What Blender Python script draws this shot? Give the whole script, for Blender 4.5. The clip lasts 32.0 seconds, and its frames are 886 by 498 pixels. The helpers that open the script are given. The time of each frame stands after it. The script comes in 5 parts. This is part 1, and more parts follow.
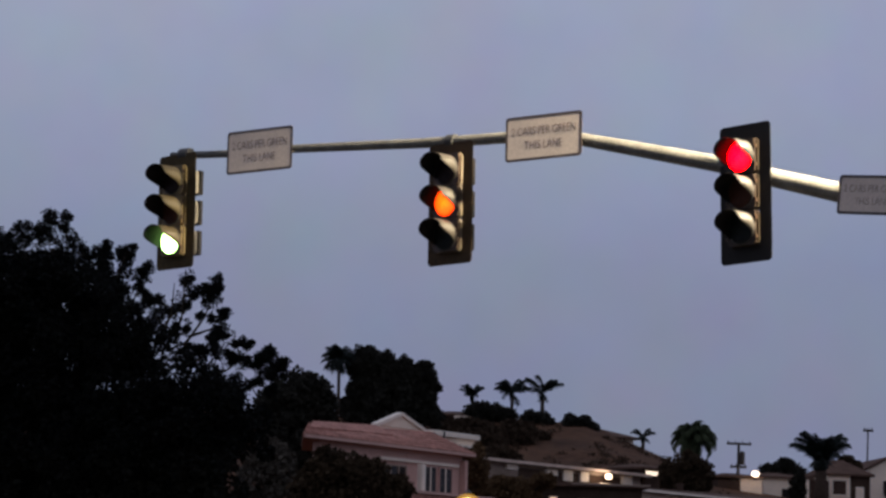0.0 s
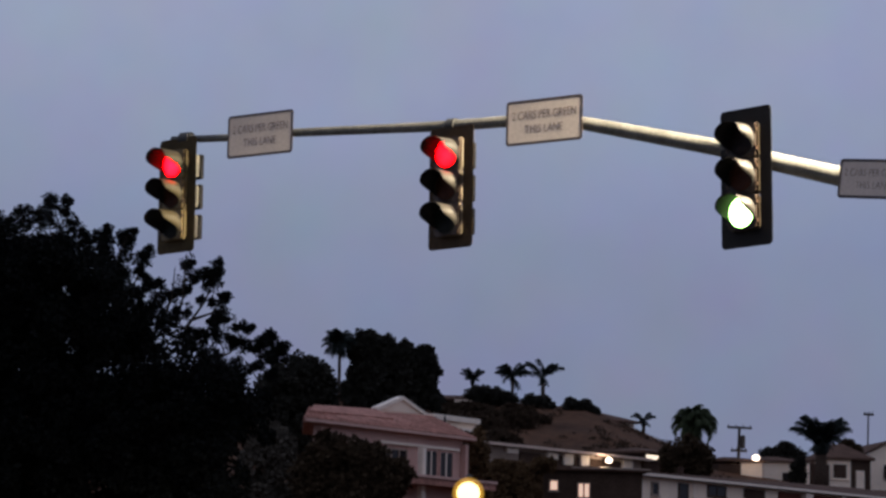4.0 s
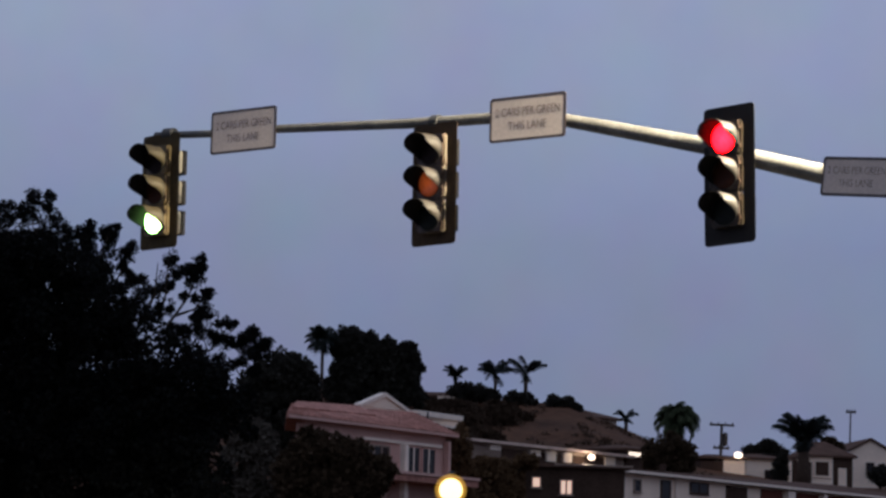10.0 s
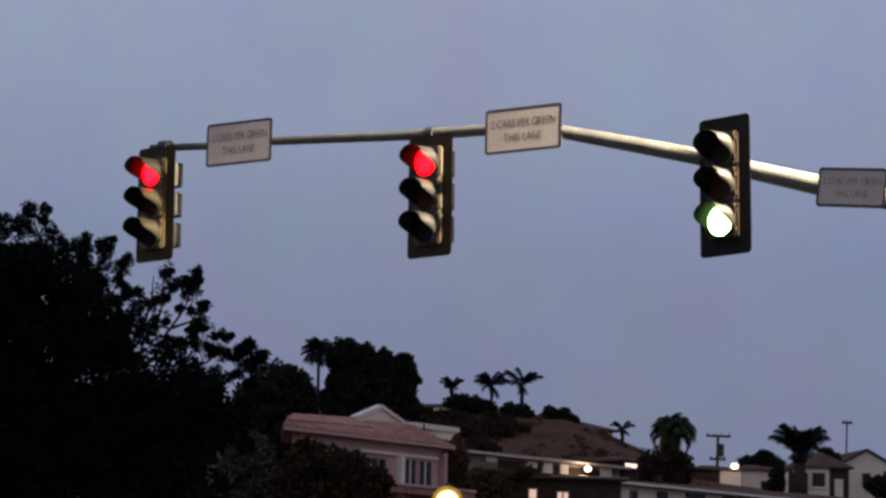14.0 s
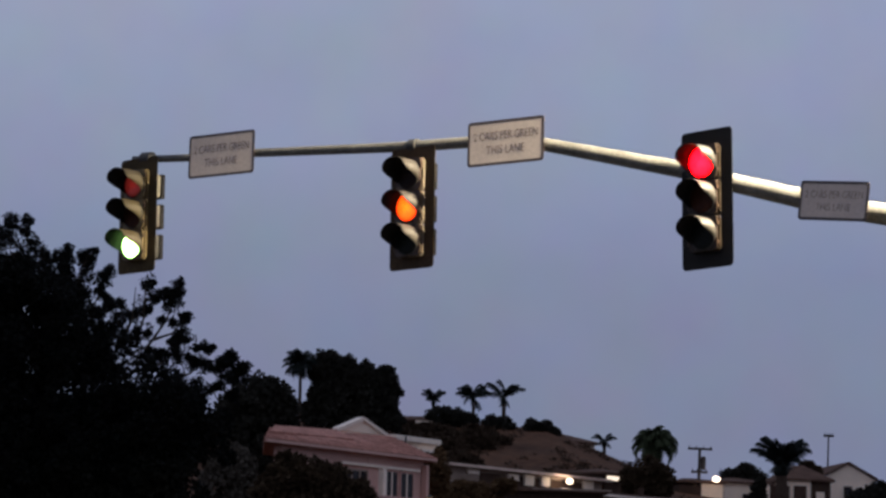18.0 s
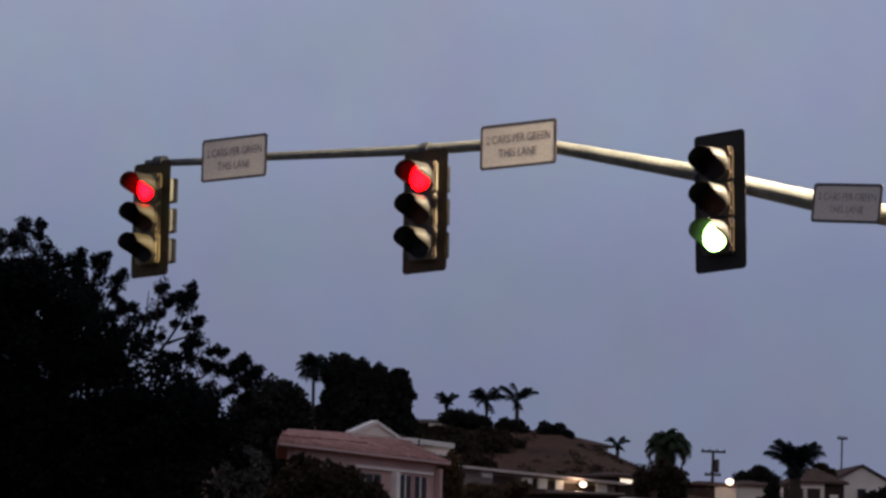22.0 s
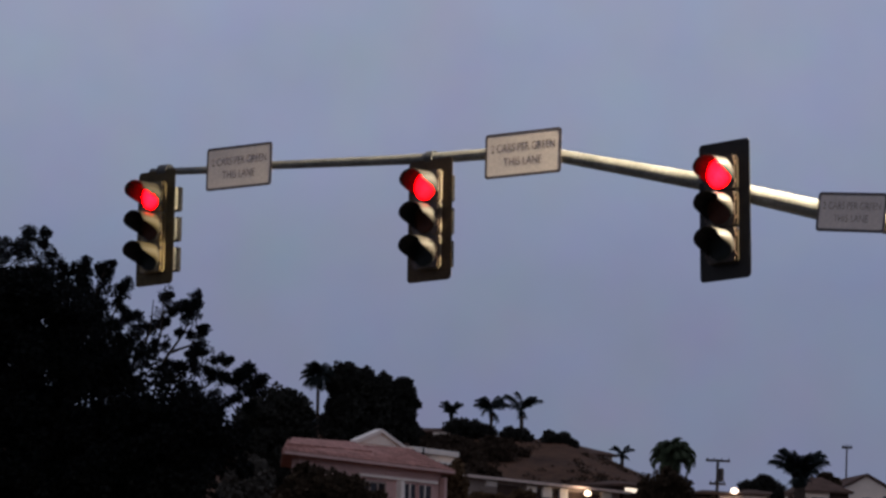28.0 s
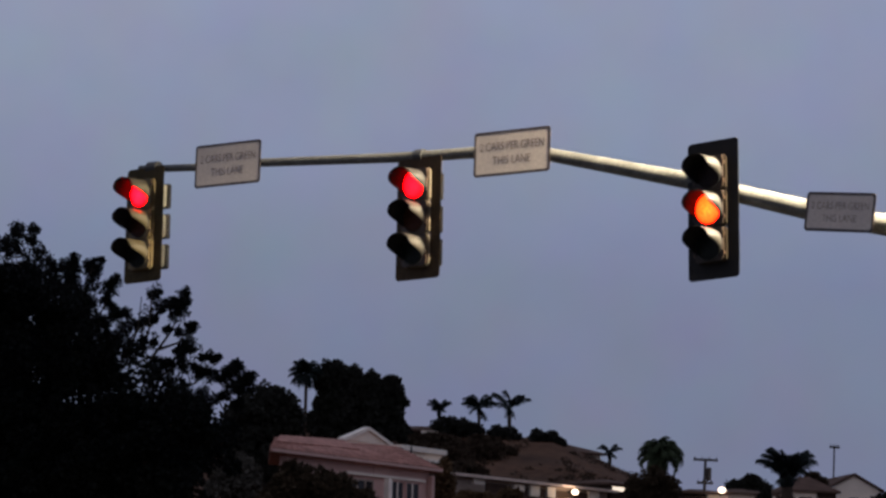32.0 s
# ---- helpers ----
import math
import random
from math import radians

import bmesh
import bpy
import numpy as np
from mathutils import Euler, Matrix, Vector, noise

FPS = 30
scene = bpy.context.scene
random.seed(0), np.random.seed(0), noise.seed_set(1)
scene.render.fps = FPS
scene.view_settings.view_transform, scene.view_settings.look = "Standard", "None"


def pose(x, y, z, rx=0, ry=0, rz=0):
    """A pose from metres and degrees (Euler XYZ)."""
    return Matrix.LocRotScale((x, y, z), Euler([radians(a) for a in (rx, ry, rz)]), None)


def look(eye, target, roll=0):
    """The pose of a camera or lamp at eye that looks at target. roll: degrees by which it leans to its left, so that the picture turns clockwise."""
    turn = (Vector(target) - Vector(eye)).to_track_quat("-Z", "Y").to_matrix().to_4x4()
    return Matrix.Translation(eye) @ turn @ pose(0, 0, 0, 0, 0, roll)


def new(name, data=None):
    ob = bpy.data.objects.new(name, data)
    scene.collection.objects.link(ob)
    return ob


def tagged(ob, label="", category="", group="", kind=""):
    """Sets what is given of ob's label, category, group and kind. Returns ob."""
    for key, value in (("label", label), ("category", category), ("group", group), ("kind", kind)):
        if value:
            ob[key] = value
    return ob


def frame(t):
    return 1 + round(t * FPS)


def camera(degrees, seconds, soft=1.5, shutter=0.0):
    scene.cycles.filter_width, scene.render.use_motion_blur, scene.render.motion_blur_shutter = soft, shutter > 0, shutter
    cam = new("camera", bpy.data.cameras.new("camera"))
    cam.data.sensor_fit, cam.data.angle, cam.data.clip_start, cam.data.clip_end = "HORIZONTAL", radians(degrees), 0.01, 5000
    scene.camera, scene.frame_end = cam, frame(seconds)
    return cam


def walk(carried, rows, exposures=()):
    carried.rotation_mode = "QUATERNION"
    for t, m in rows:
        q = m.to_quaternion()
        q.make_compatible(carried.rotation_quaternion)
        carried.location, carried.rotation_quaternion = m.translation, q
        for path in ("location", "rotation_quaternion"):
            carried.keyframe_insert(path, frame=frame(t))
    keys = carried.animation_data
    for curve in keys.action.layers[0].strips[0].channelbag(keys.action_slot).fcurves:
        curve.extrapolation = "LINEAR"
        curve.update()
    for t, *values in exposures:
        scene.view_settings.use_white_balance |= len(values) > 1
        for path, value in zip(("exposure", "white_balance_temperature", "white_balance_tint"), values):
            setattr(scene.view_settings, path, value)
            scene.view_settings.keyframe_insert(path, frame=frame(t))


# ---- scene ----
# The camera is held at one spot and sways: seconds, turn to the right, tilt upwards, lean to the left.
EYE = (0.0, 0.0, 1.7)
AIM = [
    (0, -0.376, 8.354, 1.419),
    (0.5, -0.334, 8.310, 1.450),
    (1, -0.283, 8.269, 1.481),
    (1.5, -0.313, 8.172, 1.456),
    (2, -0.404, 8.140, 1.403),
    (2.5, -0.443, 8.111, 1.364),
    (3, -0.430, 8.021, 1.319),
    (3.5, -0.433, 8.000, 1.378),
    (5.5, -0.212, 8.043, 1.480),
    (6, -0.222, 7.934, 1.537),
    (6.5, -0.173, 7.866, 1.521),
    (7, -0.155, 7.939, 1.566),
    (7.5, -0.193, 7.942, 1.555),
    (8, -0.155, 7.953, 1.452),
    (8.5, -0.096, 7.917, 1.481),
    (9, -0.001, 7.930, 1.511),
    (9.5, 0.008, 7.922, 1.509),
    (10, -0.010, 7.944, 1.513),
    (10.5, -0.021, 8.012, 1.433),
    (11, -0.063, 8.005, 1.469),
    (11.5, -0.082, 7.987, 1.453),
    (12, 0.025, 8.045, 1.510),
    (12.5, 0.092, 8.114, 1.500),
    (13, 0.050, 8.196, 1.447),
    (13.5, 0.088, 8.251, 1.386),
    (14, 0.074, 8.201, 1.361),
    (14.5, -0.089, 8.126, 1.264),
    (16.5, 0.049, 8.270, 1.303),
    (17, 0.151, 8.365, 1.298),
    (17.5, 0.249, 8.374, 1.364),
    (18, 0.456, 8.476, 1.440),
    (18.5, 0.392, 8.526, 1.391),
    (19, 0.259, 8.583, 1.315),
    (19.5, 0.353, 8.669, 1.303),
    (19.8, 0.175, 8.626, 1.22),
    (19.9, 0.095, 8.630, 1.17),
    (20, -0.035, 8.552, 1.133),
    (20.1, -0.179, 8.420, 1.13),
    (20.2, -0.235, 8.380, 1.135),
    (20.5, -0.167, 8.410, 1.153),
    (20.7, 0.000, 8.392, 1.18),
    (21, 0.203, 8.450, 1.225),
    (21.5, 0.265, 8.579, 1.377),
    (22, 0.172, 8.538, 1.369),
    (22.5, 0.399, 8.600, 1.388),
    (23, 0.311, 8.532, 1.491),
    (23.5, 0.252, 8.560, 1.412),
    (24, 0.258, 8.612, 1.368),
    (24.5, 0.130, 8.629, 1.324),
    (25, 0.015, 8.634, 1.261),
    (25.5, -0.021, 8.566, 1.320),
    (27.5, 0.050, 8.687, 1.398),
    (28, 0.066, 8.725, 1.422),
    (28.5, 0.053, 8.686, 1.381),
    (29, 0.045, 8.744, 1.528),
    (29.5, 0.207, 8.714, 1.524),
    (30, 0.303, 8.839, 1.567),
    (30.5, 0.396, 8.864, 1.620),
    (31, 0.269, 8.750, 1.587),
    (31.5, 0.313, 8.691, 1.628),
    (32, 0.318, 8.693, 1.609),
]


def aim(pan, tilt, lean):
    p, t = radians(pan), radians(tilt)
    way = Vector((math.sin(p) * math.cos(t), math.cos(p) * math.cos(t), math.sin(t)))
    return look(EYE, Vector(EYE) + 20 * way, lean)


cam = camera(19.0, 32.0, soft=2.8, shutter=1.0)
walk(cam, [(t, aim(pan, tilt, lean)) for t, pan, tilt, lean in AIM], [(0.0, -0.01, 6800, 10), (3.0, 0.0, 6600, 10), (5.5, -0.03, 6550, 10), (7.0, -0.04, 6300, 10), (9.5, -0.06, 6300, 10), (12.0, -0.06, 6600, 10), (18.0, -0.06, 6600, 10), (19.0, -0.13, 6600, 10), (20.2, -0.16, 6620, 10), (24.0, -0.12, 6620, 10), (30.0, -0.17, 6620, 10), (32.0, -0.22, 6620, 10)])

# ---- light: an overcast sky after sunset and the street lamp over the ramp ----
world = bpy.data.worlds.new("dusk_sky")
scene.world = world
world.use_nodes = True
wn = world.node_tree.nodes
wl = world.node_tree.links
wn.clear()
w_out = wn.new("ShaderNodeOutputWorld")
w_bg = wn.new("ShaderNodeBackground")
w_geo = wn.new("ShaderNodeTexCoord")
w_sep = wn.new("ShaderNodeSeparateXYZ")
w_ramp = wn.new("ShaderNodeValToRGB")
w_noise = wn.new("ShaderNodeTexNoise")
w_mix = wn.new("ShaderNodeMixRGB")
w_ramp.color_ramp.elements[0].position = 0.0
w_ramp.color_ramp.elements[0].color = (0.199, 0.236, 0.364, 1)
w_ramp.color_ramp.elements[1].position = 1.0
w_ramp.color_ramp.elements[1].color = (0.34, 0.385, 0.55, 1)
for height, tone in ((0.08, (0.214, 0.250, 0.382)), (0.14, (0.234, 0.272, 0.406)), (0.20, (0.292, 0.337, 0.494)), (0.27, (0.335, 0.385, 0.55))):
    e = w_ramp.color_ramp.elements.new(height)
    e.color = (*tone, 1)
w_noise.inputs["Scale"].default_value = 9.0
w_noise.inputs["Detail"].default_value = 3.0
w_mix.blend_type = "MULTIPLY"
w_mix.inputs[0].default_value = 0.10
wl.new(w_geo.outputs["Generated"], w_sep.inputs[0])
wl.new(w_geo.outputs["Generated"], w_noise.inputs["Vector"])
wl.new(w_sep.outputs["Z"], w_ramp.inputs[0])
wl.new(w_ramp.outputs[0], w_mix.inputs[1])
wl.new(w_noise.outputs["Fac"], w_mix.inputs[2])
w_haze, w_tint = wn.new("ShaderNodeTexNoise"), wn.new("ShaderNodeMixRGB")
w_haze.inputs["Scale"].default_value, w_haze.inputs["Detail"].default_value = 28.0, 4.0
w_tint.blend_type = "MULTIPLY"
w_tint.inputs[0].default_value = 0.2
wl.new(w_geo.outputs["Generated"], w_haze.inputs["Vector"])
wl.new(w_mix.outputs[0], w_tint.inputs[1])
wl.new(w_haze.outputs["Color"], w_tint.inputs[2])
wl.new(w_tint.outputs[0], w_bg.inputs[0])
w_bg.inputs[1].default_value = 1.13
wl.new(w_bg.outputs[0], w_out.inputs[0])
scene.view_settings.exposure = 0.0

LAMP_AT = (5.14, 22.60, 10.4)
lamp = bpy.data.lights.new("street_light", "SPOT")
lamp.energy = 25000
lamp.spot_size, lamp.spot_blend = radians(156), 0.22
lamp.color = (1.0, 0.86, 0.62)
lamp.shadow_soft_size = 0.22
lamp_ob = new("street_light", lamp)
lamp_ob.location = (LAMP_AT[0], LAMP_AT[1], LAMP_AT[2] - 0.16)

for name, where, power in (("porch_light", (10.95, 189.6, 13.4), 90), ("flood_light", (23.9, 208.0, 15.1), 32)):
    small = bpy.data.lights.new(name, "POINT")
    small.energy, small.color, small.shadow_soft_size = power, (1.0, 0.80, 0.62), 0.3
    new(name, small).location = where


# ---- materials ----
def mat(name, color, rough=0.7, metal=0.0, var=0.25, scale=3.0, bump=0.15, grain=40.0, spec=0.5, per_object=0.0):
    """A surface with patches at one scale, grain at a finer one, and a little relief."""
    m = bpy.data.materials.new(name)
    m.use_nodes = True
    n, l = m.node_tree.nodes, m.node_tree.links
    b = n["Principled BSDF"]
    b.inputs["Roughness"].default_value = rough
    b.inputs["Metallic"].default_value = metal
    b.inputs["Specular IOR Level"].default_value = 0.06 if rough >= 0.85 else spec
    co = n.new("ShaderNodeTexCoord")
    big, fine = n.new("ShaderNodeTexNoise"), n.new("ShaderNodeTexNoise")
    big.inputs["Scale"].default_value, big.inputs["Detail"].default_value = scale, 5
    fine.inputs["Scale"].default_value, fine.inputs["Detail"].default_value = grain, 3
    for t in (big, fine):
        l.new(co.outputs["Object"], t.inputs["Vector"])
    add = n.new("ShaderNodeMath")
    add.operation = "ADD"
    l.new(big.outputs["Fac"], add.inputs[0])
    l.new(fine.outputs["Fac"], add.inputs[1])
    span = n.new("ShaderNodeMapRange")
    span.inputs["From Min"].default_value, span.inputs["From Max"].default_value = 0.7, 1.3
    span.inputs["To Min"].default_value, span.inputs["To Max"].default_value = 1 - var, 1 + var
    l.new(add.outputs[0], span.inputs["Value"])
    last = span.outputs[0]
    if per_object:
        info = n.new("ShaderNodeObjectInfo")
        rng = n.new("ShaderNodeMapRange")
        rng.inputs["To Min"].default_value, rng.inputs["To Max"].default_value = 1 - per_object, 1 + per_object
        l.new(info.outputs["Random"], rng.inputs["Value"])
        mul = n.new("ShaderNodeMath")
        mul.operation = "MULTIPLY"
        l.new(last, mul.inputs[0])
        l.new(rng.outputs[0], mul.inputs[1])
        last = mul.outputs[0]
    tint = n.new("ShaderNodeVectorMath")
    tint.operation = "SCALE"
    tint.inputs[0].default_value = color
    l.new(last, tint.inputs["Scale"])
    l.new(tint.outputs[0], b.inputs["Base Color"])
    if bump:
        bp = n.new("ShaderNodeBump")
        bp.inputs["Strength"].default_value, bp.inputs["Distance"].default_value = bump, 0.02
        l.new(fine.outputs["Fac"], bp.inputs["Height"])
        l.new(bp.outputs[0], b.inputs["Normal"])
    return m


def leaf_mat(name, color, var=0.35):
    """Leaves that vary from one to the next."""
    m = bpy.data.materials.new(name)
    m.use_nodes = True
    n, l = m.node_tree.nodes, m.node_tree.links
    b = n["Principled BSDF"]
    b.inputs["Roughness"].default_value = 0.75
    b.inputs["Specular IOR Level"].default_value = 0.06
    g = n.new("ShaderNodeNewGeometry")
    span = n.new("ShaderNodeMapRange")
    span.inputs["To Min"].default_value, span.inputs["To Max"].default_value = 1 - var, 1 + var
    l.new(g.outputs["Random Per Island"], span.inputs["Value"])
    tint = n.new("ShaderNodeVectorMath")
    tint.operation = "SCALE"
    tint.inputs[0].default_value = color
    l.new(span.outputs[0], tint.inputs["Scale"])
    l.new(tint.outputs[0], b.inputs["Base Color"])
    return m


def glow_mat(name, color, strength):
    m = bpy.data.materials.new(name)
    m.use_nodes = True
    b = m.node_tree.nodes["Principled BSDF"]
    b.inputs["Base Color"].default_value = (*[min(1, c) for c in color], 1)
    b.inputs["Emission Color"].default_value = (*color, 1)
    b.inputs["Emission Strength"].default_value = strength
    return m


def lamp_mat(name, color, strength):
    """A lit signal lens: brightest in the middle, with the fine pattern of the lens glass."""
    m = bpy.data.materials.new(name)
    m.use_nodes = True
    n, l = m.node_tree.nodes, m.node_tree.links
    b = n["Principled BSDF"]
    b.inputs["Base Color"].default_value = (*[0.3 * c for c in color], 1)
    b.inputs["Roughness"].default_value = 0.3
    b.inputs["Emission Color"].default_value = (*color, 1)
    co, cell = n.new("ShaderNodeTexCoord"), n.new("ShaderNodeTexVoronoi")
    cell.inputs["Scale"].default_value = 70
    l.new(co.outputs["Object"], cell.inputs["Vector"])
    dist = n.new("ShaderNodeVectorMath")
    dist.operation = "LENGTH"
    l.new(co.outputs["Object"], dist.inputs[0])
    fall = n.new("ShaderNodeMapRange")
    fall.inputs["From Max"].default_value = 0.16
    fall.inputs["To Min"].default_value, fall.inputs["To Max"].default_value = 2.0 * strength, 0.35 * strength
    l.new(dist.outputs["Value"], fall.inputs["Value"])
    grain = n.new("ShaderNodeMapRange")
    grain.inputs["From Max"].default_value = 0.7
    grain.inputs["To Min"].default_value, grain.inputs["To Max"].default_value = 1.3, 0.6
    l.new(cell.outputs["Distance"], grain.inputs["Value"])
    mul = n.new("ShaderNodeMath")
    mul.operation = "MULTIPLY"
    l.new(fall.outputs[0], mul.inputs[0])
    l.new(grain.outputs[0], mul.inputs[1])
    l.new(mul.outputs[0], b.inputs["Emission Strength"])
    return m


def glass_mat(name, color, rough=0.05):
    m = bpy.data.materials.new(name)
    m.use_nodes = True
    b = m.node_tree.nodes["Principled BSDF"]
    b.inputs["Base Color"].default_value = (*color, 1)
    b.inputs["Roughness"].default_value = rough
    b.inputs["Specular IOR Level"].default_value = 0.2
    return m


M_PLATE = mat("black_plate", (0.010, 0.009, 0.009), 0.75, 0.0, 0.3, 4, 0.1, 40, 0.25)
M_PLATE_RUST = mat("rusty_brown_plate", (0.050, 0.034, 0.013), 0.75, 0.0, 0.4, 5, 0.1, 40, 0.2)
M_PLATE_BROWN = mat("dull_brown_plate", (0.045, 0.027, 0.013), 0.75, 0.0, 0.4, 5, 0.1, 40, 0.2)
M_DOOR = mat("dark_bronze_paint", (0.042, 0.022, 0.013), 0.5, 0.0, 0.3, 9, 0.1, 60)
# bronze door paint again, darker to cancel the strong lamplight on the nearest head
M_DOOR_DIM = mat("dimmed_bronze_paint", (0.024, 0.015, 0.010), 0.55, 0.0, 0.3, 9, 0.1, 60, 0.3)
# housing paint of the mid-arm head, lightened to look more strongly lamp-lit
M_HOUSING_LIT = mat("lit_weathered_tan_paint", (0.135, 0.108, 0.076), 0.55, 0.0, 0.25, 9, 0.1, 60)
# one cream visor paint in two tones: dimmed near the lamp, brightened farther off
M_VISOR_OUT = mat("dimmed_chalky_cream_paint", (0.024, 0.020, 0.0155), 0.6, 0.0, 0.25, 9, 0.1, 60)
M_VISOR_LIT = mat("lit_cream_paint", (0.046, 0.038, 0.030), 0.6, 0.0, 0.25, 9, 0.1, 60)
M_DOOR_WORN = mat("worn_tan_paint", (0.115, 0.080, 0.030), 0.55, 0.0, 0.35, 9, 0.1, 60)
M_VISOR_TAN = mat("dull_tan_paint", (0.060, 0.045, 0.020), 0.6, 0.0, 0.3, 9, 0.1, 60)
M_CASE = mat("cream_case_paint", (0.24, 0.22, 0.17), 0.6, 0.0, 0.25, 9, 0.1, 60)
# housing paint of the nearest head, darkened to offset the close street lamp
M_HOUSING_DIM = mat("dimmed_case_paint", (0.016, 0.011, 0.007), 0.6, 0.0, 0.25, 9, 0.1, 60, 0.15)
M_VISOR_IN = mat("flat_black_paint", (0.010, 0.009, 0.009), 0.88, 0.0, 0.2, 9, 0.05, 40)
M_LENS_RED = mat("dark_red_lens", (0.010, 0.0055, 0.0055), 0.5, 0.0, 0.2, 20, 0.0, 40, 0.15)
M_LENS_AMBER = mat("dark_amber_lens", (0.036, 0.011, 0.005), 0.5, 0.0, 0.2, 20, 0.0, 40, 0.15)
M_LENS_GREEN = mat("dark_green_lens", (0.006, 0.008, 0.007), 0.5, 0.0, 0.2, 20, 0.0, 40, 0.15)
M_GALV = mat("galvanised_steel", (0.118, 0.115, 0.105), 0.7, 0.0, 0.3, 5, 0.2, 30, 0.1)
M_BOLT = mat("dull_steel", (0.2, 0.2, 0.2), 0.5, 0.8, 0.2, 20, 0.05)
M_SIGN = mat("aged_white_sheeting", (0.50, 0.43, 0.38), 0.5, 0.0, 0.14, 3, 0.0, 30)
M_SIGN_BACK = mat("bare_aluminium", (0.45, 0.45, 0.46), 0.45, 0.7, 0.1, 6, 0.05)
M_INK = mat("faded_sign_ink", (0.055, 0.04, 0.035), 0.5, 0.0, 0.5, 14, 0.0)
M_TEXT = mat("worn_lettering", (0.20, 0.155, 0.13), 0.5, 0.0, 0.9, 13, 0.0)
M_BARK = mat("bark", (0.03, 0.023, 0.018), 0.9, 0.0, 0.4, 6, 0.5, 25)
M_PALM_BARK = mat("palm_bark", (0.07, 0.048, 0.036), 0.9, 0.0, 0.3, 6, 0.5, 18)
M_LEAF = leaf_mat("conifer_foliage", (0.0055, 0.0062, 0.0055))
M_LEAF_FAR = leaf_mat("dark_foliage", (0.028, 0.026, 0.020), 0.22)
M_LEAF_DRY = leaf_mat("olive_foliage", (0.050, 0.033, 0.019), 0.22)
M_DUSTY = leaf_mat("dusty_grey_foliage", (0.080, 0.067, 0.052), 0.3)
M_SCRUB = leaf_mat("dry_scrub", (0.056, 0.036, 0.023), 0.2)
M_LEAF_BROWN = leaf_mat("brown_dry_foliage", (0.115, 0.068, 0.034), 0.3)
M_FROND = leaf_mat("palm_foliage", (0.013, 0.017, 0.015))
M_FROND_GREEN = leaf_mat("fresh_palm_foliage", (0.045, 0.055, 0.028))
M_GROUND = mat("dry_hillside", (0.082, 0.040, 0.022), 0.95, 0.0, 0.45, 0.12, 0.6, 1.2)
M_ASPHALT = mat("asphalt", (0.05, 0.05, 0.052), 0.85, 0.0, 0.25, 0.6, 0.4, 60)
M_CONCRETE = mat("concrete", (0.09, 0.087, 0.08), 0.85, 0.0, 0.2, 0.8, 0.2, 40)
M_LINE = mat("road_paint", (0.7, 0.7, 0.67), 0.7, 0.0, 0.2, 4, 0.1)
M_PINK = mat("pink_stucco", (0.57, 0.36, 0.30), 0.9, 0.0, 0.14, 0.7, 0.2, 12)
M_TERRACOTTA = mat("terracotta_tiles", (0.39, 0.19, 0.145), 0.85, 0.0, 0.4, 1.6, 0.5, 5)
M_WHITE = mat("white_stucco", (0.90, 0.73, 0.57), 0.9, 0.0, 0.12, 0.6, 0.2, 12)
M_CREAM = mat("grey_stucco", (0.32, 0.24, 0.19), 0.9, 0.0, 0.16, 0.6, 0.2, 12)
M_PALE_EAVE = mat("weathered_pale_paint", (0.60, 0.45, 0.36), 0.8, 0.0, 0.25, 1.2, 0.1, 12)
M_TRIM = mat("white_trim", (0.84, 0.71, 0.58), 0.6, 0.0, 0.1, 2, 0.05)
M_BROWN_ROOF = mat("brown_shingles", (0.105, 0.062, 0.045), 0.9, 0.0, 0.3, 0.8, 0.5, 5)
M_DARK_WALL = mat("brown_siding", (0.062, 0.038, 0.028), 0.85, 0.0, 0.25, 0.8, 0.2, 8)
M_BROWN_WALL = mat("brown_boards", (0.060, 0.038, 0.027), 0.85, 0.0, 0.3, 0.8, 0.2, 8)
M_DULL_RED = mat("dull_red_boards", (0.12, 0.042, 0.03), 0.85, 0.0, 0.25, 1, 0.2, 8)
M_PANE = glass_mat("dark_glass", (0.022, 0.019, 0.019), 0.2)
M_WOOD_POLE = mat("creosoted_wood", (0.07, 0.06, 0.055), 0.9, 0.0, 0.3, 4, 0.3)
M_VAN = mat("white_van_paint", (0.25, 0.235, 0.21), 0.3, 0.0, 0.04, 2, 0.0)
M_RUBBER = mat("tyre_rubber", (0.03, 0.03, 0.03), 0.85, 0.0, 0.2, 10, 0.2)
M_BLACK_TRIM = mat("black_plastic", (0.025, 0.025, 0.025), 0.6, 0.0, 0.2, 10, 0.1)
G_SODIUM = glow_mat("lit_lamp_glass", (1.0, 0.80, 0.36), 4.0)
# see-through yellow emission that imitates the bloom around the post lamp
M_HALO = bpy.data.materials.new("yellow_halo_glow")
M_HALO.use_nodes = True
gn, gl = M_HALO.node_tree.nodes, M_HALO.node_tree.links
g_mix, g_clear, g_glow = gn.new("ShaderNodeMixShader"), gn.new("ShaderNodeBsdfTransparent"), gn.new("ShaderNodeEmission")
g_mix.inputs[0].default_value = 0.2
g_glow.inputs[0].default_value, g_glow.inputs[1].default_value = (1.0, 0.52, 0.07, 1), 1.0
gl.new(g_clear.outputs[0], g_mix.inputs[1])
gl.new(g_glow.outputs[0], g_mix.inputs[2])
gl.new(g_mix.outputs[0], gn["Material Output"].inputs["Surface"])
G_HEAD = glow_mat("lit_street_lamp_glass", (1.0, 0.83, 0.56), 8.0)
G_PORCH = glow_mat("lit_porch_lamp", (1.0, 0.80, 0.62), 3.5)
G_WINDOW = glow_mat("lit_room", (1.0, 0.66, 0.50), 0.7)
G_WINDOW_WHITE = glow_mat("lit_white_room", (1.0, 0.83, 0.66), 1.3)
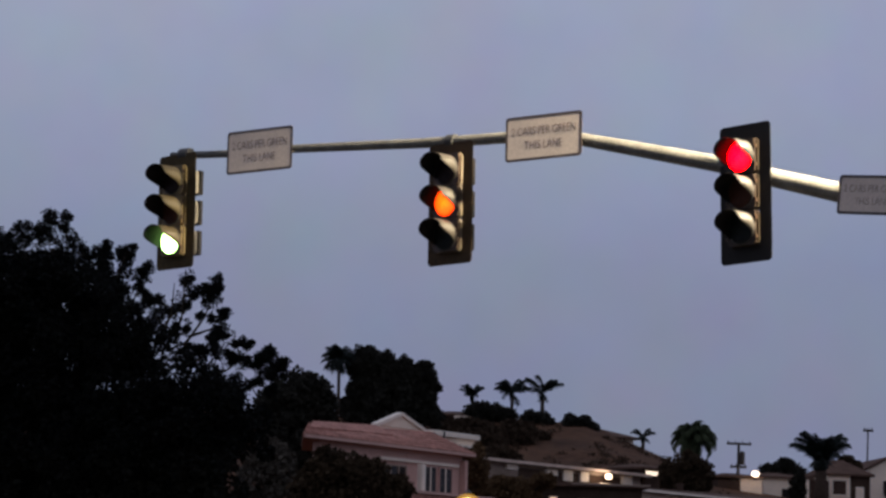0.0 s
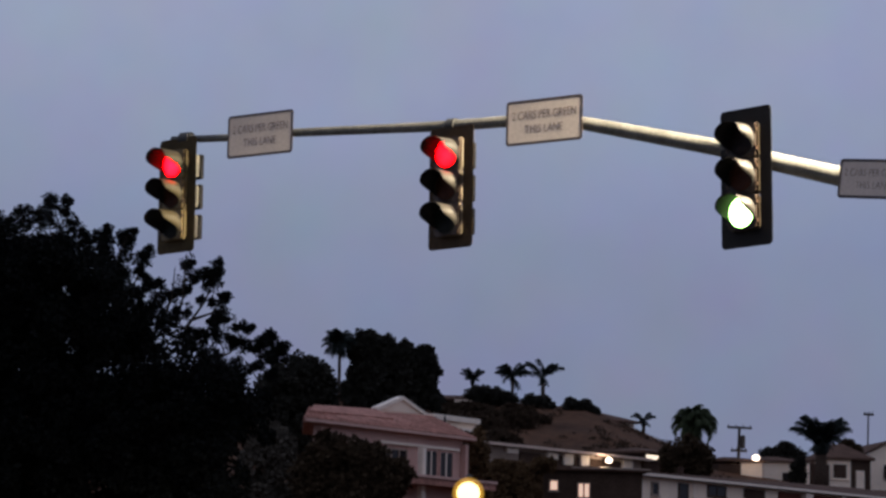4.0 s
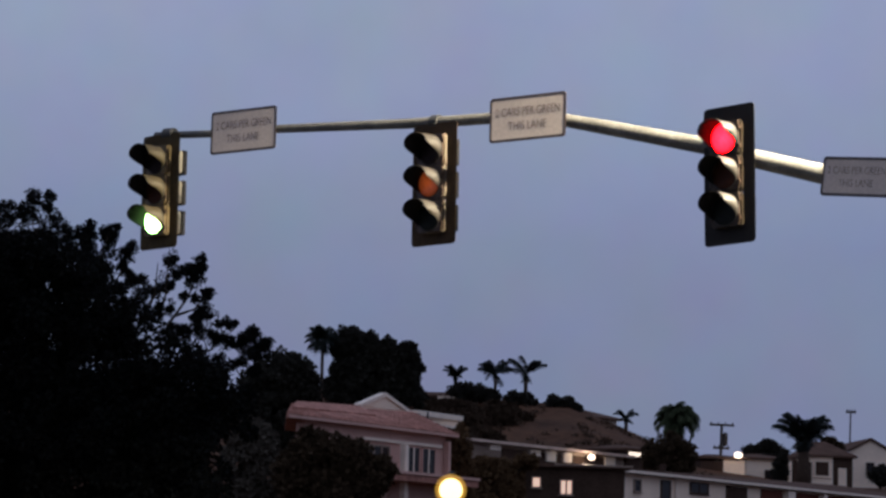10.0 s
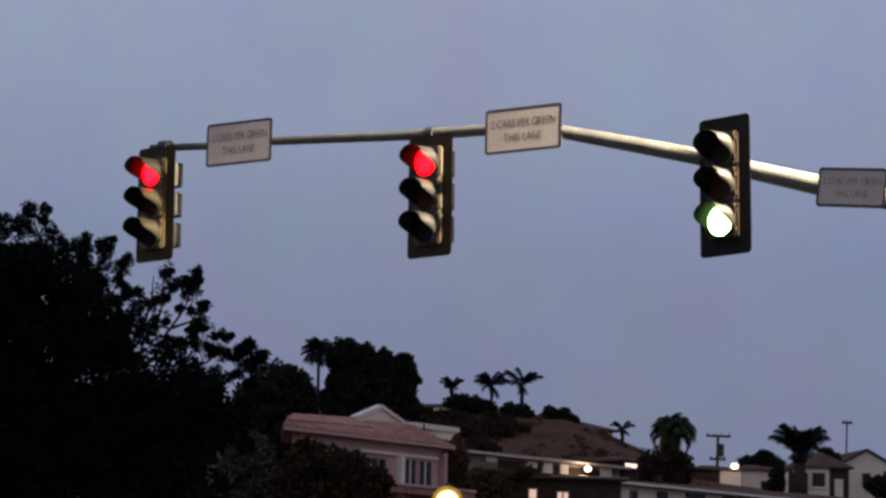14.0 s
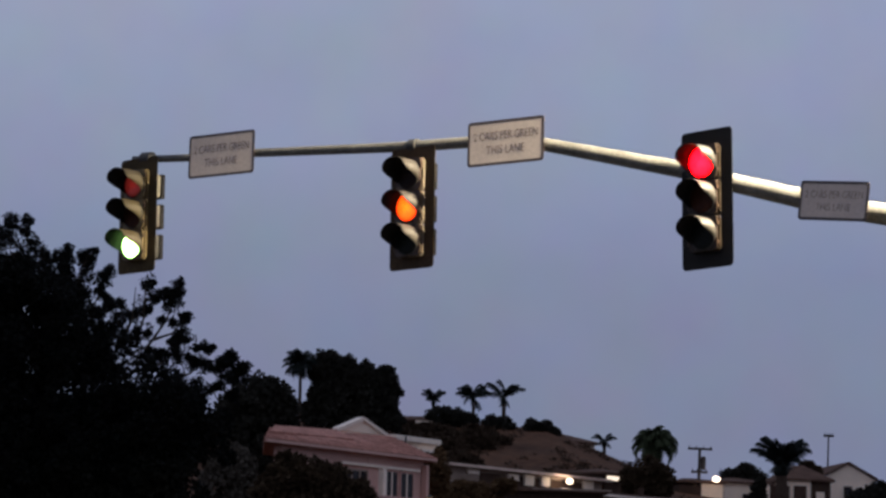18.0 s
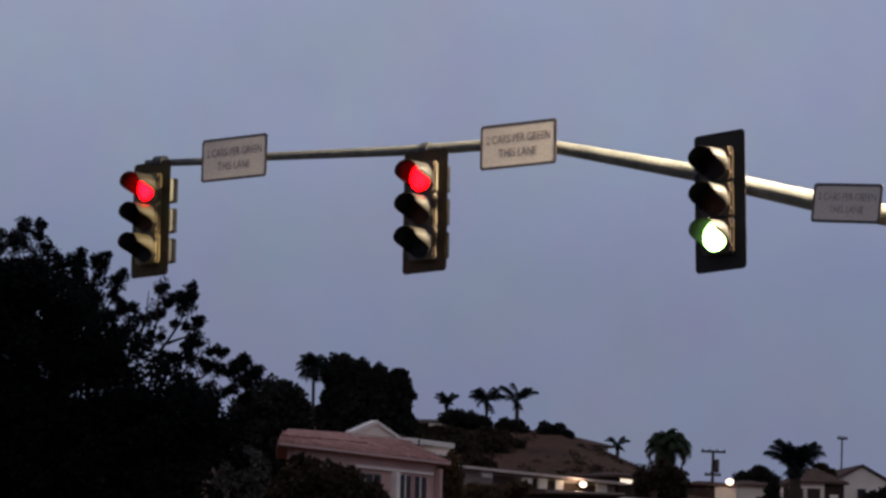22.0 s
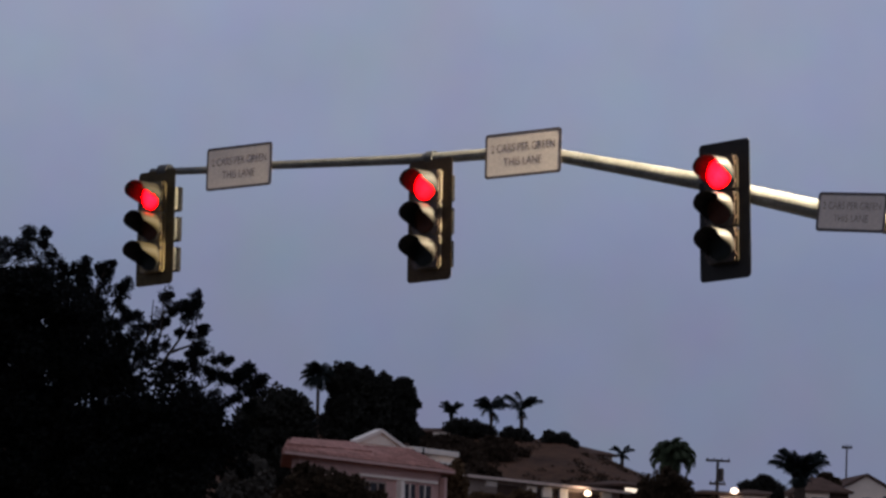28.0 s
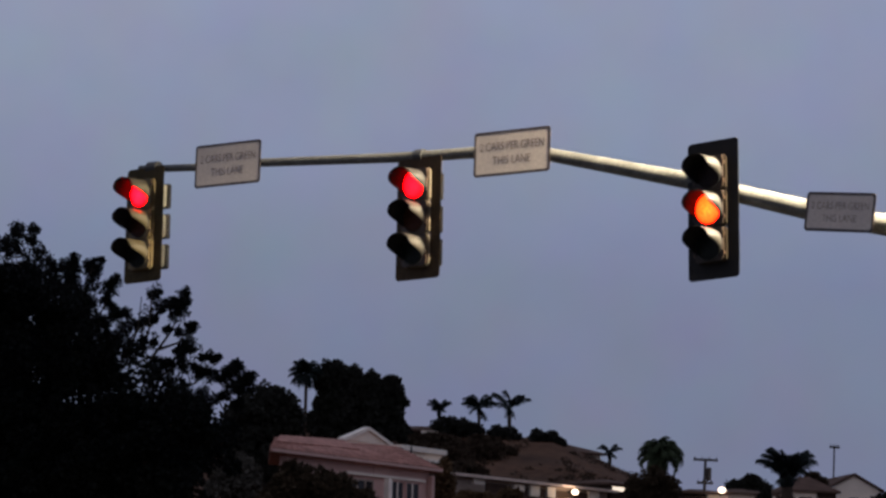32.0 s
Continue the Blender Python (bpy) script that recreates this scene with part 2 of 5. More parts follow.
L_RED_WEAK = lamp_mat("weak_red_lamp", (1.0, 0.0008, 0.0021), 32.0)
L_RED = lamp_mat("red_lamp", (1.0, 0.0007, 0.0021), 58.0)
L_AMBER = lamp_mat("amber_lamp", (1.0, 0.010, 0.0012), 46.0)
L_AMBER_WEAK = lamp_mat("weak_amber_lamp", (1.0, 0.05, 0.003), 6.0)
L_GREEN = lamp_mat("green_lamp", (0.42, 1.0, 0.25), 34.0)
L_GREEN_WEAK = lamp_mat("weak_green_lamp", (0.40, 0.85, 0.44), 2.4)
L_RED_FAINT = lamp_mat("faint_red_lamp", (0.13, 0.010, 0.008), 1.0)
L_AMBER_FAINT = lamp_mat("faint_amber_lamp", (0.19, 0.035, 0.008), 1.0)
L_GREEN_FAINT = lamp_mat("faint_green_lamp", (0.105, 0.10, 0.038), 1.0)


# ---- building blocks ----
def part(name, bm, material, parent, label="", smooth=False):
    me = bpy.data.meshes.new(name)
    bm.to_mesh(me)
    bm.free()
    for m in material if isinstance(material, (list, tuple)) else (material,):
        me.materials.append(m)
    if smooth:
        for p in me.polygons:
            p.use_smooth = True
    ob = new(name, me)
    ob.parent = parent
    if label:
        ob["label"] = label
    return ob


def thing(name, m, label, category, group=""):
    ob = new(name)
    ob.empty_display_size = 0.2
    ob.matrix_basis = m
    return tagged(ob, label, category, group)


def block(bm, lo, hi, bevel=0.0, rot=None, mat_index=0):
    """A box between two corners, its edges rounded."""
    b2 = bmesh.new()
    bmesh.ops.create_cube(b2, size=1.0)
    c = [(a + b) / 2 for a, b in zip(lo, hi)]
    s = [max(abs(b - a), 1e-4) for a, b in zip(lo, hi)]
    for v in b2.verts:
        v.co = Vector((v.co.x * s[0], v.co.y * s[1], v.co.z * s[2]))
    if bevel:
        bmesh.ops.bevel(b2, geom=b2.edges[:], offset=bevel, segments=2, affect="EDGES")
    m = Matrix.Translation(c)
    if rot is not None:
        m = rot @ m
    verts = {v: bm.verts.new(m @ v.co) for v in b2.verts}
    for f in b2.faces:
        nf = bm.faces.new([verts[v] for v in f.verts])
        nf.material_index = mat_index
    b2.free()
    return bm


def slab(lo, hi, bevel=0.0, rot=None):
    return block(bmesh.new(), lo, hi, bevel, rot)


def tube(bm, pts, radii, seg=12, caps=True):
    """A tapered round bar along points."""
    pts = [Vector(p) for p in pts]
    if not isinstance(radii, (list, tuple)):
        radii = [radii] * len(pts)
    rings = []
    side = None
    for i, p in enumerate(pts):
        d = (pts[min(i + 1, len(pts) - 1)] - pts[max(i - 1, 0)]).normalized()
        if side is None:
            side = d.orthogonal().normalized()
        side = (side - d * side.dot(d)).normalized()
        up = d.cross(side)
        rings.append([bm.verts.new(p + radii[i] * (math.cos(2 * math.pi * k / seg) * side + math.sin(2 * math.pi * k / seg) * up)) for k in range(seg)])
    for a, b in zip(rings, rings[1:]):
        for k in range(seg):
            bm.faces.new((a[k], a[(k + 1) % seg], b[(k + 1) % seg], b[k]))
    if caps:
        bm.faces.new(rings[0][::-1])
        bm.faces.new(rings[-1])
    return bm


def lathe(bm, profile, seg=24, axis="Z", at=(0, 0, 0)):
    """A body turned round an axis from (radius, height) pairs."""
    rings = []
    for r, h in profile:
        ring = []
        for k in range(seg):
            a = 2 * math.pi * k / seg
            c, s = r * math.cos(a), r * math.sin(a)
            co = (c, s, h) if axis == "Z" else ((c, h, s) if axis == "Y" else (h, c, s))
            ring.append(bm.verts.new(Vector(co) + Vector(at)))
        rings.append(ring)
    for a, b in zip(rings, rings[1:]):
        for k in range(seg):
            bm.faces.new((a[k], a[(k + 1) % seg], b[(k + 1) % seg], b[k]))
    bm.faces.new(rings[0][::-1])
    bm.faces.new(rings[-1])
    bmesh.ops.recalc_face_normals(bm, faces=bm.faces[:])
    return bm


def rounded_rect(w, h, r, n=5):
    pts = []
    for cx, cz, a0 in ((w / 2 - r, h / 2 - r, 0), (-w / 2 + r, h / 2 - r, 90), (-w / 2 + r, -h / 2 + r, 180), (w / 2 - r, -h / 2 + r, 270)):
        for k in range(n):
            a = radians(a0 + 90 * k / (n - 1))
            pts.append((cx + r * math.cos(a), cz + r * math.sin(a)))
    return pts


def plate(bm, w, h, r, y0, y1, inner=None):
    """A rounded plate that stands in x and z, from y0 (front) to y1; inner: an opening (width, height, radius)."""
    out = rounded_rect(w, h, r)
    front = [bm.verts.new((x, y0, z)) for x, z in out]
    back = [bm.verts.new((x, y1, z)) for x, z in out]
    n = len(out)
    for k in range(n):
        bm.faces.new((front[k], front[(k + 1) % n], back[(k + 1) % n], back[k]))
    if inner is None:
        bm.faces.new(front)
        bm.faces.new(back[::-1])
    else:
        hole = rounded_rect(*inner)
        f2 = [bm.verts.new((x, y0, z)) for x, z in hole]
        b2 = [bm.verts.new((x, y1, z)) for x, z in hole]
        for k in range(n):
            j = (k + 1) % n
            bm.faces.new((front[k], f2[k], f2[j], front[j]))
            bm.faces.new((back[k], back[j], b2[j], b2[k]))
            bm.faces.new((f2[k], b2[k], b2[j], f2[j]))
    bmesh.ops.recalc_face_normals(bm, faces=bm.faces[:])
    return bm


def raw(name, verts, faces, material, parent, label="", smooth=False):
    me = bpy.data.meshes.new(name)
    me.from_pydata(verts, [], faces)
    me.materials.append(material)
    ob = new(name, me)
    ob.parent = parent
    if label:
        ob["label"] = label
    return ob


# ---- ground: a flat interchange below a dry hill with terraces ----
def rise(x, y):
    left = np.interp(y, (62, 100, 122, 150, 170, 182, 200, 250, 330, 900), (0, 3.6, 5.6, 7.4, 8.4, 11.0, 13.6, 22.2, 23.5, 24))
    right = np.interp(y, (62, 100, 122, 150, 170, 182, 200, 215, 250, 900), (0, 3.6, 5.6, 7.2, 8.2, 9.8, 12.2, 13.0, 14.6, 15))
    k = np.clip((x - 12) / 18.0, 0, 1)
    return left * (1 - k) + right * k


def ground():
    xs = np.concatenate([np.linspace(-2500, -90, 14), np.linspace(-80, 80, 81), np.linspace(90, 2500, 14)])
    ys = np.concatenate([np.linspace(-2500, 40, 24), np.linspace(44, 300, 129), np.linspace(320, 3500, 20)])
    verts, faces = [], []
    for y in ys:
        for x in xs:
            z = float(rise(x, y))
            if z > 0.3:
                z += 0.25 * noise.noise(Vector((x * 0.15, y * 0.15, 0))) * min(1, z / 4)
            verts.append((x, y, z))
    n = len(xs)
    for j in range(len(ys) - 1):
        for i in range(n - 1):
            a = j * n + i
            faces.append((a, a + 1, a + 1 + n, a + n))
    ob = raw("ground", verts, faces, M_GROUND, None)
    for p in ob.data.polygons:
        p.use_smooth = True
    tagged(ob, "dry brown hillside and verge below the houses", "ground", "", "structure")


def road():
    """The ramp: asphalt lanes, a kerbed island that carries the signal mast, and the pavement on which the camera stands."""
    lay = pose(0.5, 25, 0, 0, 0, -38.7)
    ob = part("road", slab((-9.6, -120, 0.0), (12.4, 60, 0.03)), M_ASPHALT, None)
    ob.matrix_basis = lay
    tagged(ob, "dark asphalt ramp road with painted lanes", "road", "", "structure")
    for x in (-6.0, -2.4, 1.2, 10.6):
        for k in range(12):
            part("lane_line", slab((x - 0.06, -66 + k * 9, 0.034), (x + 0.06, -63 + k * 9, 0.038)), M_LINE, ob)
    isle = part("traffic_island", plate(bmesh.new(), 2.2, 7.0, 0.9, -0.15, -0.031), M_CONCRETE, None)
    isle.matrix_basis = pose(6.7, 21.58, 0, 0, 0, -38.7) @ pose(0, 0, 0, -90)
    tagged(isle, "low kerbed concrete island around the signal mast", "traffic island", "", "structure")
    kerb = part("kerb", slab((12.4, -120, 0.0), (12.6, 60, 0.16), 0.02), M_CONCRETE, None)
    kerb.matrix_basis = lay
    tagged(kerb, "grey concrete kerb along the ramp", "kerb", "", "structure")
    pave = part("pavement", slab((12.6, -120, 0.0), (17.0, 60, 0.15)), M_CONCRETE, None)
    pave.matrix_basis = lay
    tagged(pave, "grey concrete pavement beside the ramp", "pavement", "", "structure")


ground()
road()


# ---- traffic signals ----
SEC = 0.345
VISOR_R = 0.155
LENS_Y = -0.0805


def visor_mesh(length):
    """A cutaway visor: long above, its sides cut back in a curve, open below."""
    bm = bmesh.new()
    n = 40
    span = radians(126)
    rows = []
    for layer, r in ((0, VISOR_R), (1, VISOR_R - 0.006)):
        ring0, ring1 = [], []
        for k in range(n + 1):
            a = -span + 2 * span * k / n
            deg = math.degrees(a)
            if deg < 0:
                reach = length * float(np.interp(-deg, (0, 50, 70, 85, 97, 110, 120, 126), (0.97, 1.0, 0.97, 0.87, 0.62, 0.30, 0.12, 0.05)))
            else:
                reach = length * float(np.interp(deg, (0, 20, 40, 58, 68, 76, 84, 92, 102, 112, 126), (0.97, 0.88, 0.85, 0.88, 0.88, 0.82, 0.68, 0.48, 0.25, 0.10, 0.04)))
            x, z = r * math.sin(a), r * math.cos(a)
            ring0.append(bm.verts.new((x, 0, z)))
            ring1.append(bm.verts.new((x, -reach, z - 0.01 * reach)))
        rows.append((ring0, ring1))
    for layer, (a, b) in enumerate(rows):
        for k in range(n):
            f = bm.faces.new((a[k], a[k + 1], b[k + 1], b[k]) if layer == 0 else (a[k], b[k], b[k + 1], a[k + 1]))
            f.material_index = layer
            f.smooth = True
    for k in range(n):
        f = bm.faces.new((rows[0][1][k], rows[0][1][k + 1], rows[1][1][k + 1], rows[1][1][k]))
        f.material_index = 1
    return bm


def dome_mesh(r, back):
    """A shallow round lens that bulges forwards."""
    bm = bmesh.new()
    prof = [(r, back)] + [(max(r * math.cos(radians(a)), 0.004), -0.016 * math.sin(radians(a))) for a in range(0, 86, 12)]
    lathe(bm, prof, 40, "Y")
    return bm


def signal(name, m, label, colors, tall=1.31, deep=0.155, rim=0.034, hood=0.235, door_paint=M_DOOR, case_paint=M_HOUSING_DIM, plate_paint=M_PLATE, visor_paint=M_VISOR_OUT):
    """A three-section signal head that faces -y of its own space; returns its lamps from red to green."""
    head = thing(name, m, label, "traffic light", "ramp signals on the mast arm")
    bm = plate(bmesh.new(), 0.60, tall, 0.045, -0.004, 0.0, (0.325, 1.01, 0.02))
    part("backplate", bm, plate_paint, head, "dark rounded backplate")
    lamps = []
    for i, c in enumerate(colors):
        z = (1 - i) * SEC
        sec = part("section", slab((-0.167, -0.055, z - 0.169), (0.167, 0.03, z + 0.169), 0.022), case_paint, head)
        part("rear_case", slab((-0.160, 0.0305, z - 0.128), (0.160, deep, z + 0.128), 0.012), M_CASE, sec, "cream rear case")
        part("rear_rim", slab((-0.168, deep + 0.0005, z - 0.138), (0.168, deep + rim, z + 0.138), 0.008), M_PLATE, sec, "dark rear cover")
        d = bmesh.new()
        plate(d, 0.325, 0.330, 0.03, -0.078, -0.0555)
        door = part("door", d, door_paint, sec, "dark bronze lamp door")
        door.matrix_basis = pose(0, 0, z)
        ring = bmesh.new()
        lathe(ring, [(0.150, -0.088), (0.158, -0.088), (0.158, -0.0785), (0.150, -0.0785)], 40, "Y")
        for f in [f for f in ring.faces if len(f.verts) > 4]:
            ring.faces.remove(f)
        a = part("lens_ring", ring, M_BLACK_TRIM, sec, "", True)
        a.matrix_basis = pose(0, 0, z)
        for x in (-0.172, 0.172):
            for dz in (0.09, -0.09):
                part("hinge", slab((x - 0.008, -0.085, z + dz - 0.018), (x + 0.008, -0.057, z + dz + 0.018), 0.003), M_DOOR, sec)
        vis = part("visor", visor_mesh(hood), (visor_paint, M_VISOR_IN), sec, "cutaway visor, black inside")
        vis.matrix_basis = pose(0, -0.080, z)
        ln = part("lens", dome_mesh(0.148, 0.002), (M_LENS_RED, M_LENS_AMBER, M_LENS_GREEN)[i], sec, "dark tinted lens", True)
        ln.matrix_basis = pose(0, LENS_Y, z)
        lp = part("lamp", dome_mesh(0.144, 0.002), c, sec, "glowing round signal lamp", True)
        lp.matrix_basis = pose(0, LENS_Y, z)
        # extra dim disc, added to imitate the lamp's fading light
        ag = part("afterglow", dome_mesh(0.144, 0.002), (L_RED_FAINT, L_AMBER_FAINT, L_GREEN_FAINT)[i], sec, "added faint disc for the lamp's warming up and fading", True)
        ag.matrix_basis = pose(0, LENS_Y, z)
        lamps.append((lp, ag, z))
    bm = bmesh.new()
    tube(bm, [(0, 0.05, 0.52), (0, 0.05, 0.60)], 0.045, 12)
    block(bm, (-0.06, 0.0, 0.595), (0.06, 0.12, 0.66), 0.01)
    part("hanger", bm, M_BLACK_TRIM, head, "dark mounting bracket")
    return head, lamps


H1, LAMPS1 = signal("traffic_signal", pose(-3.21, 29.49, 6.385, 0, -0.8, -41), "tan three-lamp traffic signal with rusty brown backplate at the arm's tip", (L_RED, L_AMBER, L_GREEN), 1.31, 0.188, 0.062, 0.295, M_DOOR_WORN, M_DOOR_WORN, M_PLATE_RUST, M_VISOR_TAN)
H2, LAMPS2 = signal("traffic_signal", pose(-0.11, 27.02, 6.145, 0, -0.6, -41), "tan three-lamp traffic signal with dark brown backplate hanging mid-arm", (L_RED_WEAK, L_AMBER_WEAK, L_GREEN_WEAK), 1.28, 0.162, 0.036, 0.26, M_DOOR, M_HOUSING_LIT, M_PLATE_BROWN, M_VISOR_LIT)
H3, LAMPS3 = signal("traffic_signal", pose(2.69, 24.72, 5.93, 0, -1.5, -43.5), "tan three-lamp traffic signal with broad black backplate before the thick arm", (L_RED, L_AMBER, L_GREEN), 1.335, door_paint=M_DOOR_DIM)


# ---- mast arm and its pole ----
def mast():
    pole = thing("signal_mast", pose(6.7, 21.58, 0.15), "galvanised steel signal pole with a long curved tapering arm", "signal pole")
    o = Vector((6.7, 21.58, 0.15))
    line = [((-3.30, 7.05), 0.040), ((-2.63, 6.99), 0.042), ((-1.85, 6.95), 0.046), ((-0.41, 6.83), 0.053), ((0.06, 6.80), 0.058),
            ((0.45, 6.78), 0.059), ((0.85, 6.75), 0.062), ((1.18, 6.67), 0.066), ((1.83, 6.465), 0.074), ((2.47, 6.26), 0.081),
            ((2.91, 6.085), 0.087), ((3.50, 5.87), 0.094), ((4.04, 5.69), 0.099), ((5.0, 5.42), 0.11), ((6.0, 5.12), 0.12), ((6.62, 4.95), 0.125)]
    pts, rad = [], []
    for (x, z), r in line:
        pts.append(Vector((x, 26.94 - 0.8 * x + 0.06, z)) - o)
        rad.append(r)
    part("arm", tube(bmesh.new(), pts, rad, 20), M_GALV, pole, "long tapering arm bent upwards", True)
    part("post", tube(bmesh.new(), [(0, 0, 0.03), (0, 0, 3), (0, 0, 6), (0, 0, 9.2)], [0.19, 0.17, 0.15, 0.11], 20), M_GALV, pole, "", True)
    part("base_plate", slab((-0.28, -0.28, 0), (0.28, 0.28, 0.04), 0.01), M_GALV, pole)
    for sx in (-1, 1):
        for sy in (-1, 1):
            part("anchor_bolt", tube(bmesh.new(), [(0.21 * sx, 0.21 * sy, 0.02), (0.21 * sx, 0.21 * sy, 0.12)], 0.018, 8), M_BOLT, pole)
    tip = Vector(LAMP_AT) - o
    part("lamp_arm", tube(bmesh.new(), [(0, 0, 8.9), (tip.x * 0.3, tip.y * 0.3, 9.3), (tip.x * 0.8, tip.y * 0.8, tip.z + 0.05), (tip.x, tip.y, tip.z + 0.05)], [0.05, 0.045, 0.04, 0.035], 12), M_GALV, pole, "", True)
    bm = bmesh.new()
    lathe(bm, [(0.05, 0.14), (0.17, 0.10), (0.22, 0.02), (0.22, 0.0)], 24, "Z", tip)
    lum = part("luminaire", bm, M_GALV, pole, "", True)
    bm = bmesh.new()
    lathe(bm, [(0.20, -0.003), (0.17, -0.04), (0.08, -0.06)], 24, "Z", tip)
    part("lamp_glass", bm, G_HEAD, lum, "glowing warm lamp glass", True)
    # clamps that carry the heads and the rounded end cap
    for x, z, r in ((-3.19, 7.04, 0.05), (-0.11, 6.81, 0.064), (2.69, 6.17, 0.09)):
        bm = bmesh.new()
        c = Vector((x, 26.94 - 0.8 * x + 0.06, z)) - o
        d = Vector((1, -0.8, -0.05)).normalized()
        if x < -3:
            tube(bm, [c + 0.0 * d, c + 0.01 * d, c + 0.15 * d, c + 0.16 * d], [0.065, 0.078, 0.078, 0.065], 16)
        else:
            tube(bm, [c - 0.05 * d, c + 0.05 * d], r + 0.010, 16)
        part("clamp", bm, M_BLACK_TRIM, pole, "dark clamp", False)
    return pole


mast()


# ---- lane signs ----
def lettering(text, size, material, parent, m, width):
    cu = bpy.data.curves.new("lettering", "FONT")
    cu.body, cu.size, cu.align_x, cu.align_y = text, size, "CENTER", "CENTER"
    cu.extrude = 0.0003
    tmp = new("lettering_curve", cu)
    bpy.context.view_layer.update()
    me = bpy.data.meshes.new_from_object(tmp.evaluated_get(bpy.context.evaluated_depsgraph_get()))
    bpy.data.objects.remove(tmp)
    w = max(v.co.x for v in me.vertices) - min(v.co.x for v in me.vertices)
    for v in me.vertices:
        v.co.x *= width / w
    me.materials.clear()
    me.materials.append(material)
    ob = new("lettering", me)
    ob.parent = parent
    ob.matrix_basis = m
    return ob


def lane_sign(m, w, h, label):
    s = thing("lane_sign", m, label, "sign", "lane signs on the mast arm")
    p = part("panel", plate(bmesh.new(), w, h, 0.035, -0.003, 0.0), M_SIGN, s, "aged white sign face")
    part("border", plate(bmesh.new(), w + 0.004, h + 0.004, 0.037, -0.0040, 0.0012, (w - 0.05, h - 0.05, 0.02)), M_INK, s, "dark border line")
    lettering("2 CARS PER GREEN", h * 0.27, M_TEXT, s, pose(0.0, -0.0036, h * 0.15) @ pose(0, 0, 0, 90), w * 0.84)["label"] = "worn dark letters"
    lettering("THIS LANE", h * 0.27, M_TEXT, s, pose(0.0, -0.0036, -h * 0.17) @ pose(0, 0, 0, 90), w * 0.50)["label"] = "worn dark letters"
    for x in (-w * 0.28, w * 0.28):
        rail = part("rail", slab((x - 0.02, 0.001, -h * 0.36), (x + 0.02, 0.03, h * 0.36), 0.004), M_SIGN_BACK, s)
        part("bracket", slab((x - 0.03, 0.031, -0.05), (x + 0.03, 0.12, 0.05), 0.006), M_SIGN_BACK, rail)
    return s


lane_sign(pose(-2.23, 28.62, 6.95, 0, 0, -36), 0.93, 0.475, "white lane sign with dark border on the thin arm end")
lane_sign(pose(0.81, 26.15, 6.705, 0, 0, -36), 0.92, 0.455, "white lane sign with dark border at the arm's bend")
lane_sign(pose(3.735, 23.74, 5.775, 0, 7.0, -46), 0.78, 0.36, "smaller grey-white lane sign tilted along the thick arm")


# ---- foliage ----
def leaves(rng, centers, radii, per, size, aspect=0.35, flat=0.75):
    """Small leaf blades scattered in clumps; returns vertices and faces."""
    c = np.repeat(np.asarray(centers, float), per, axis=0)
    r = np.repeat(np.asarray(radii, float), per)
    n = len(c)
    d = rng.normal(size=(n, 3))
    d /= np.linalg.norm(d, axis=1)[:, None]
    off = d * (r * rng.random(n) ** 0.45)[:, None]
    off[:, 2] *= flat
    p = c + off
    a = d + 0.8 * rng.normal(size=(n, 3))
    a /= np.linalg.norm(a, axis=1)[:, None]
    b = np.cross(a, rng.normal(size=(n, 3)))
    b /= np.linalg.norm(b, axis=1)[:, None]
    s = size * (0.6 + 0.8 * rng.random(n))[:, None]
    a, b = a * s, b * s * aspect
    v = np.stack([p - b * 0.4, p + a * 0.5 - b, p + a, p + a * 0.5 + b], axis=1).reshape(-1, 3)
    return v


def crown(parent, rng, centers, radii, per, size, material, aspect=0.35, flat=0.75, label=""):
    v = leaves(rng, centers, radii, per, size, aspect, flat)
    me = bpy.data.meshes.new("crown")
    n = len(v) // 4
    me.from_pydata(v.tolist(), [], np.arange(4 * n).reshape(-1, 4).tolist())
    me.materials.append(material)
    ob = new("crown", me)
    ob.parent = parent
    if label:
        ob["label"] = label
    return ob


def fill_lobes(rng, lobes, clump, density=1.0):
    """Clump centres near the skin and inside of ellipsoid lobes (centre, half sizes)."""
    out = []
    for (cx, cy, cz), (rx, ry, rz) in lobes:
        n = int(density * 6 * (rx * ry + ry * rz + rx * rz) / (clump * clump) / 3)
        d = rng.normal(size=(n, 3))
        d /= np.linalg.norm(d, axis=1)[:, None]
        k = (0.45 + 0.55 * rng.random(n) ** 0.5)[:, None]
        out.append(np.array((cx, cy, cz)) + d * k * np.array((rx, ry, rz)))
    return np.concatenate(out)


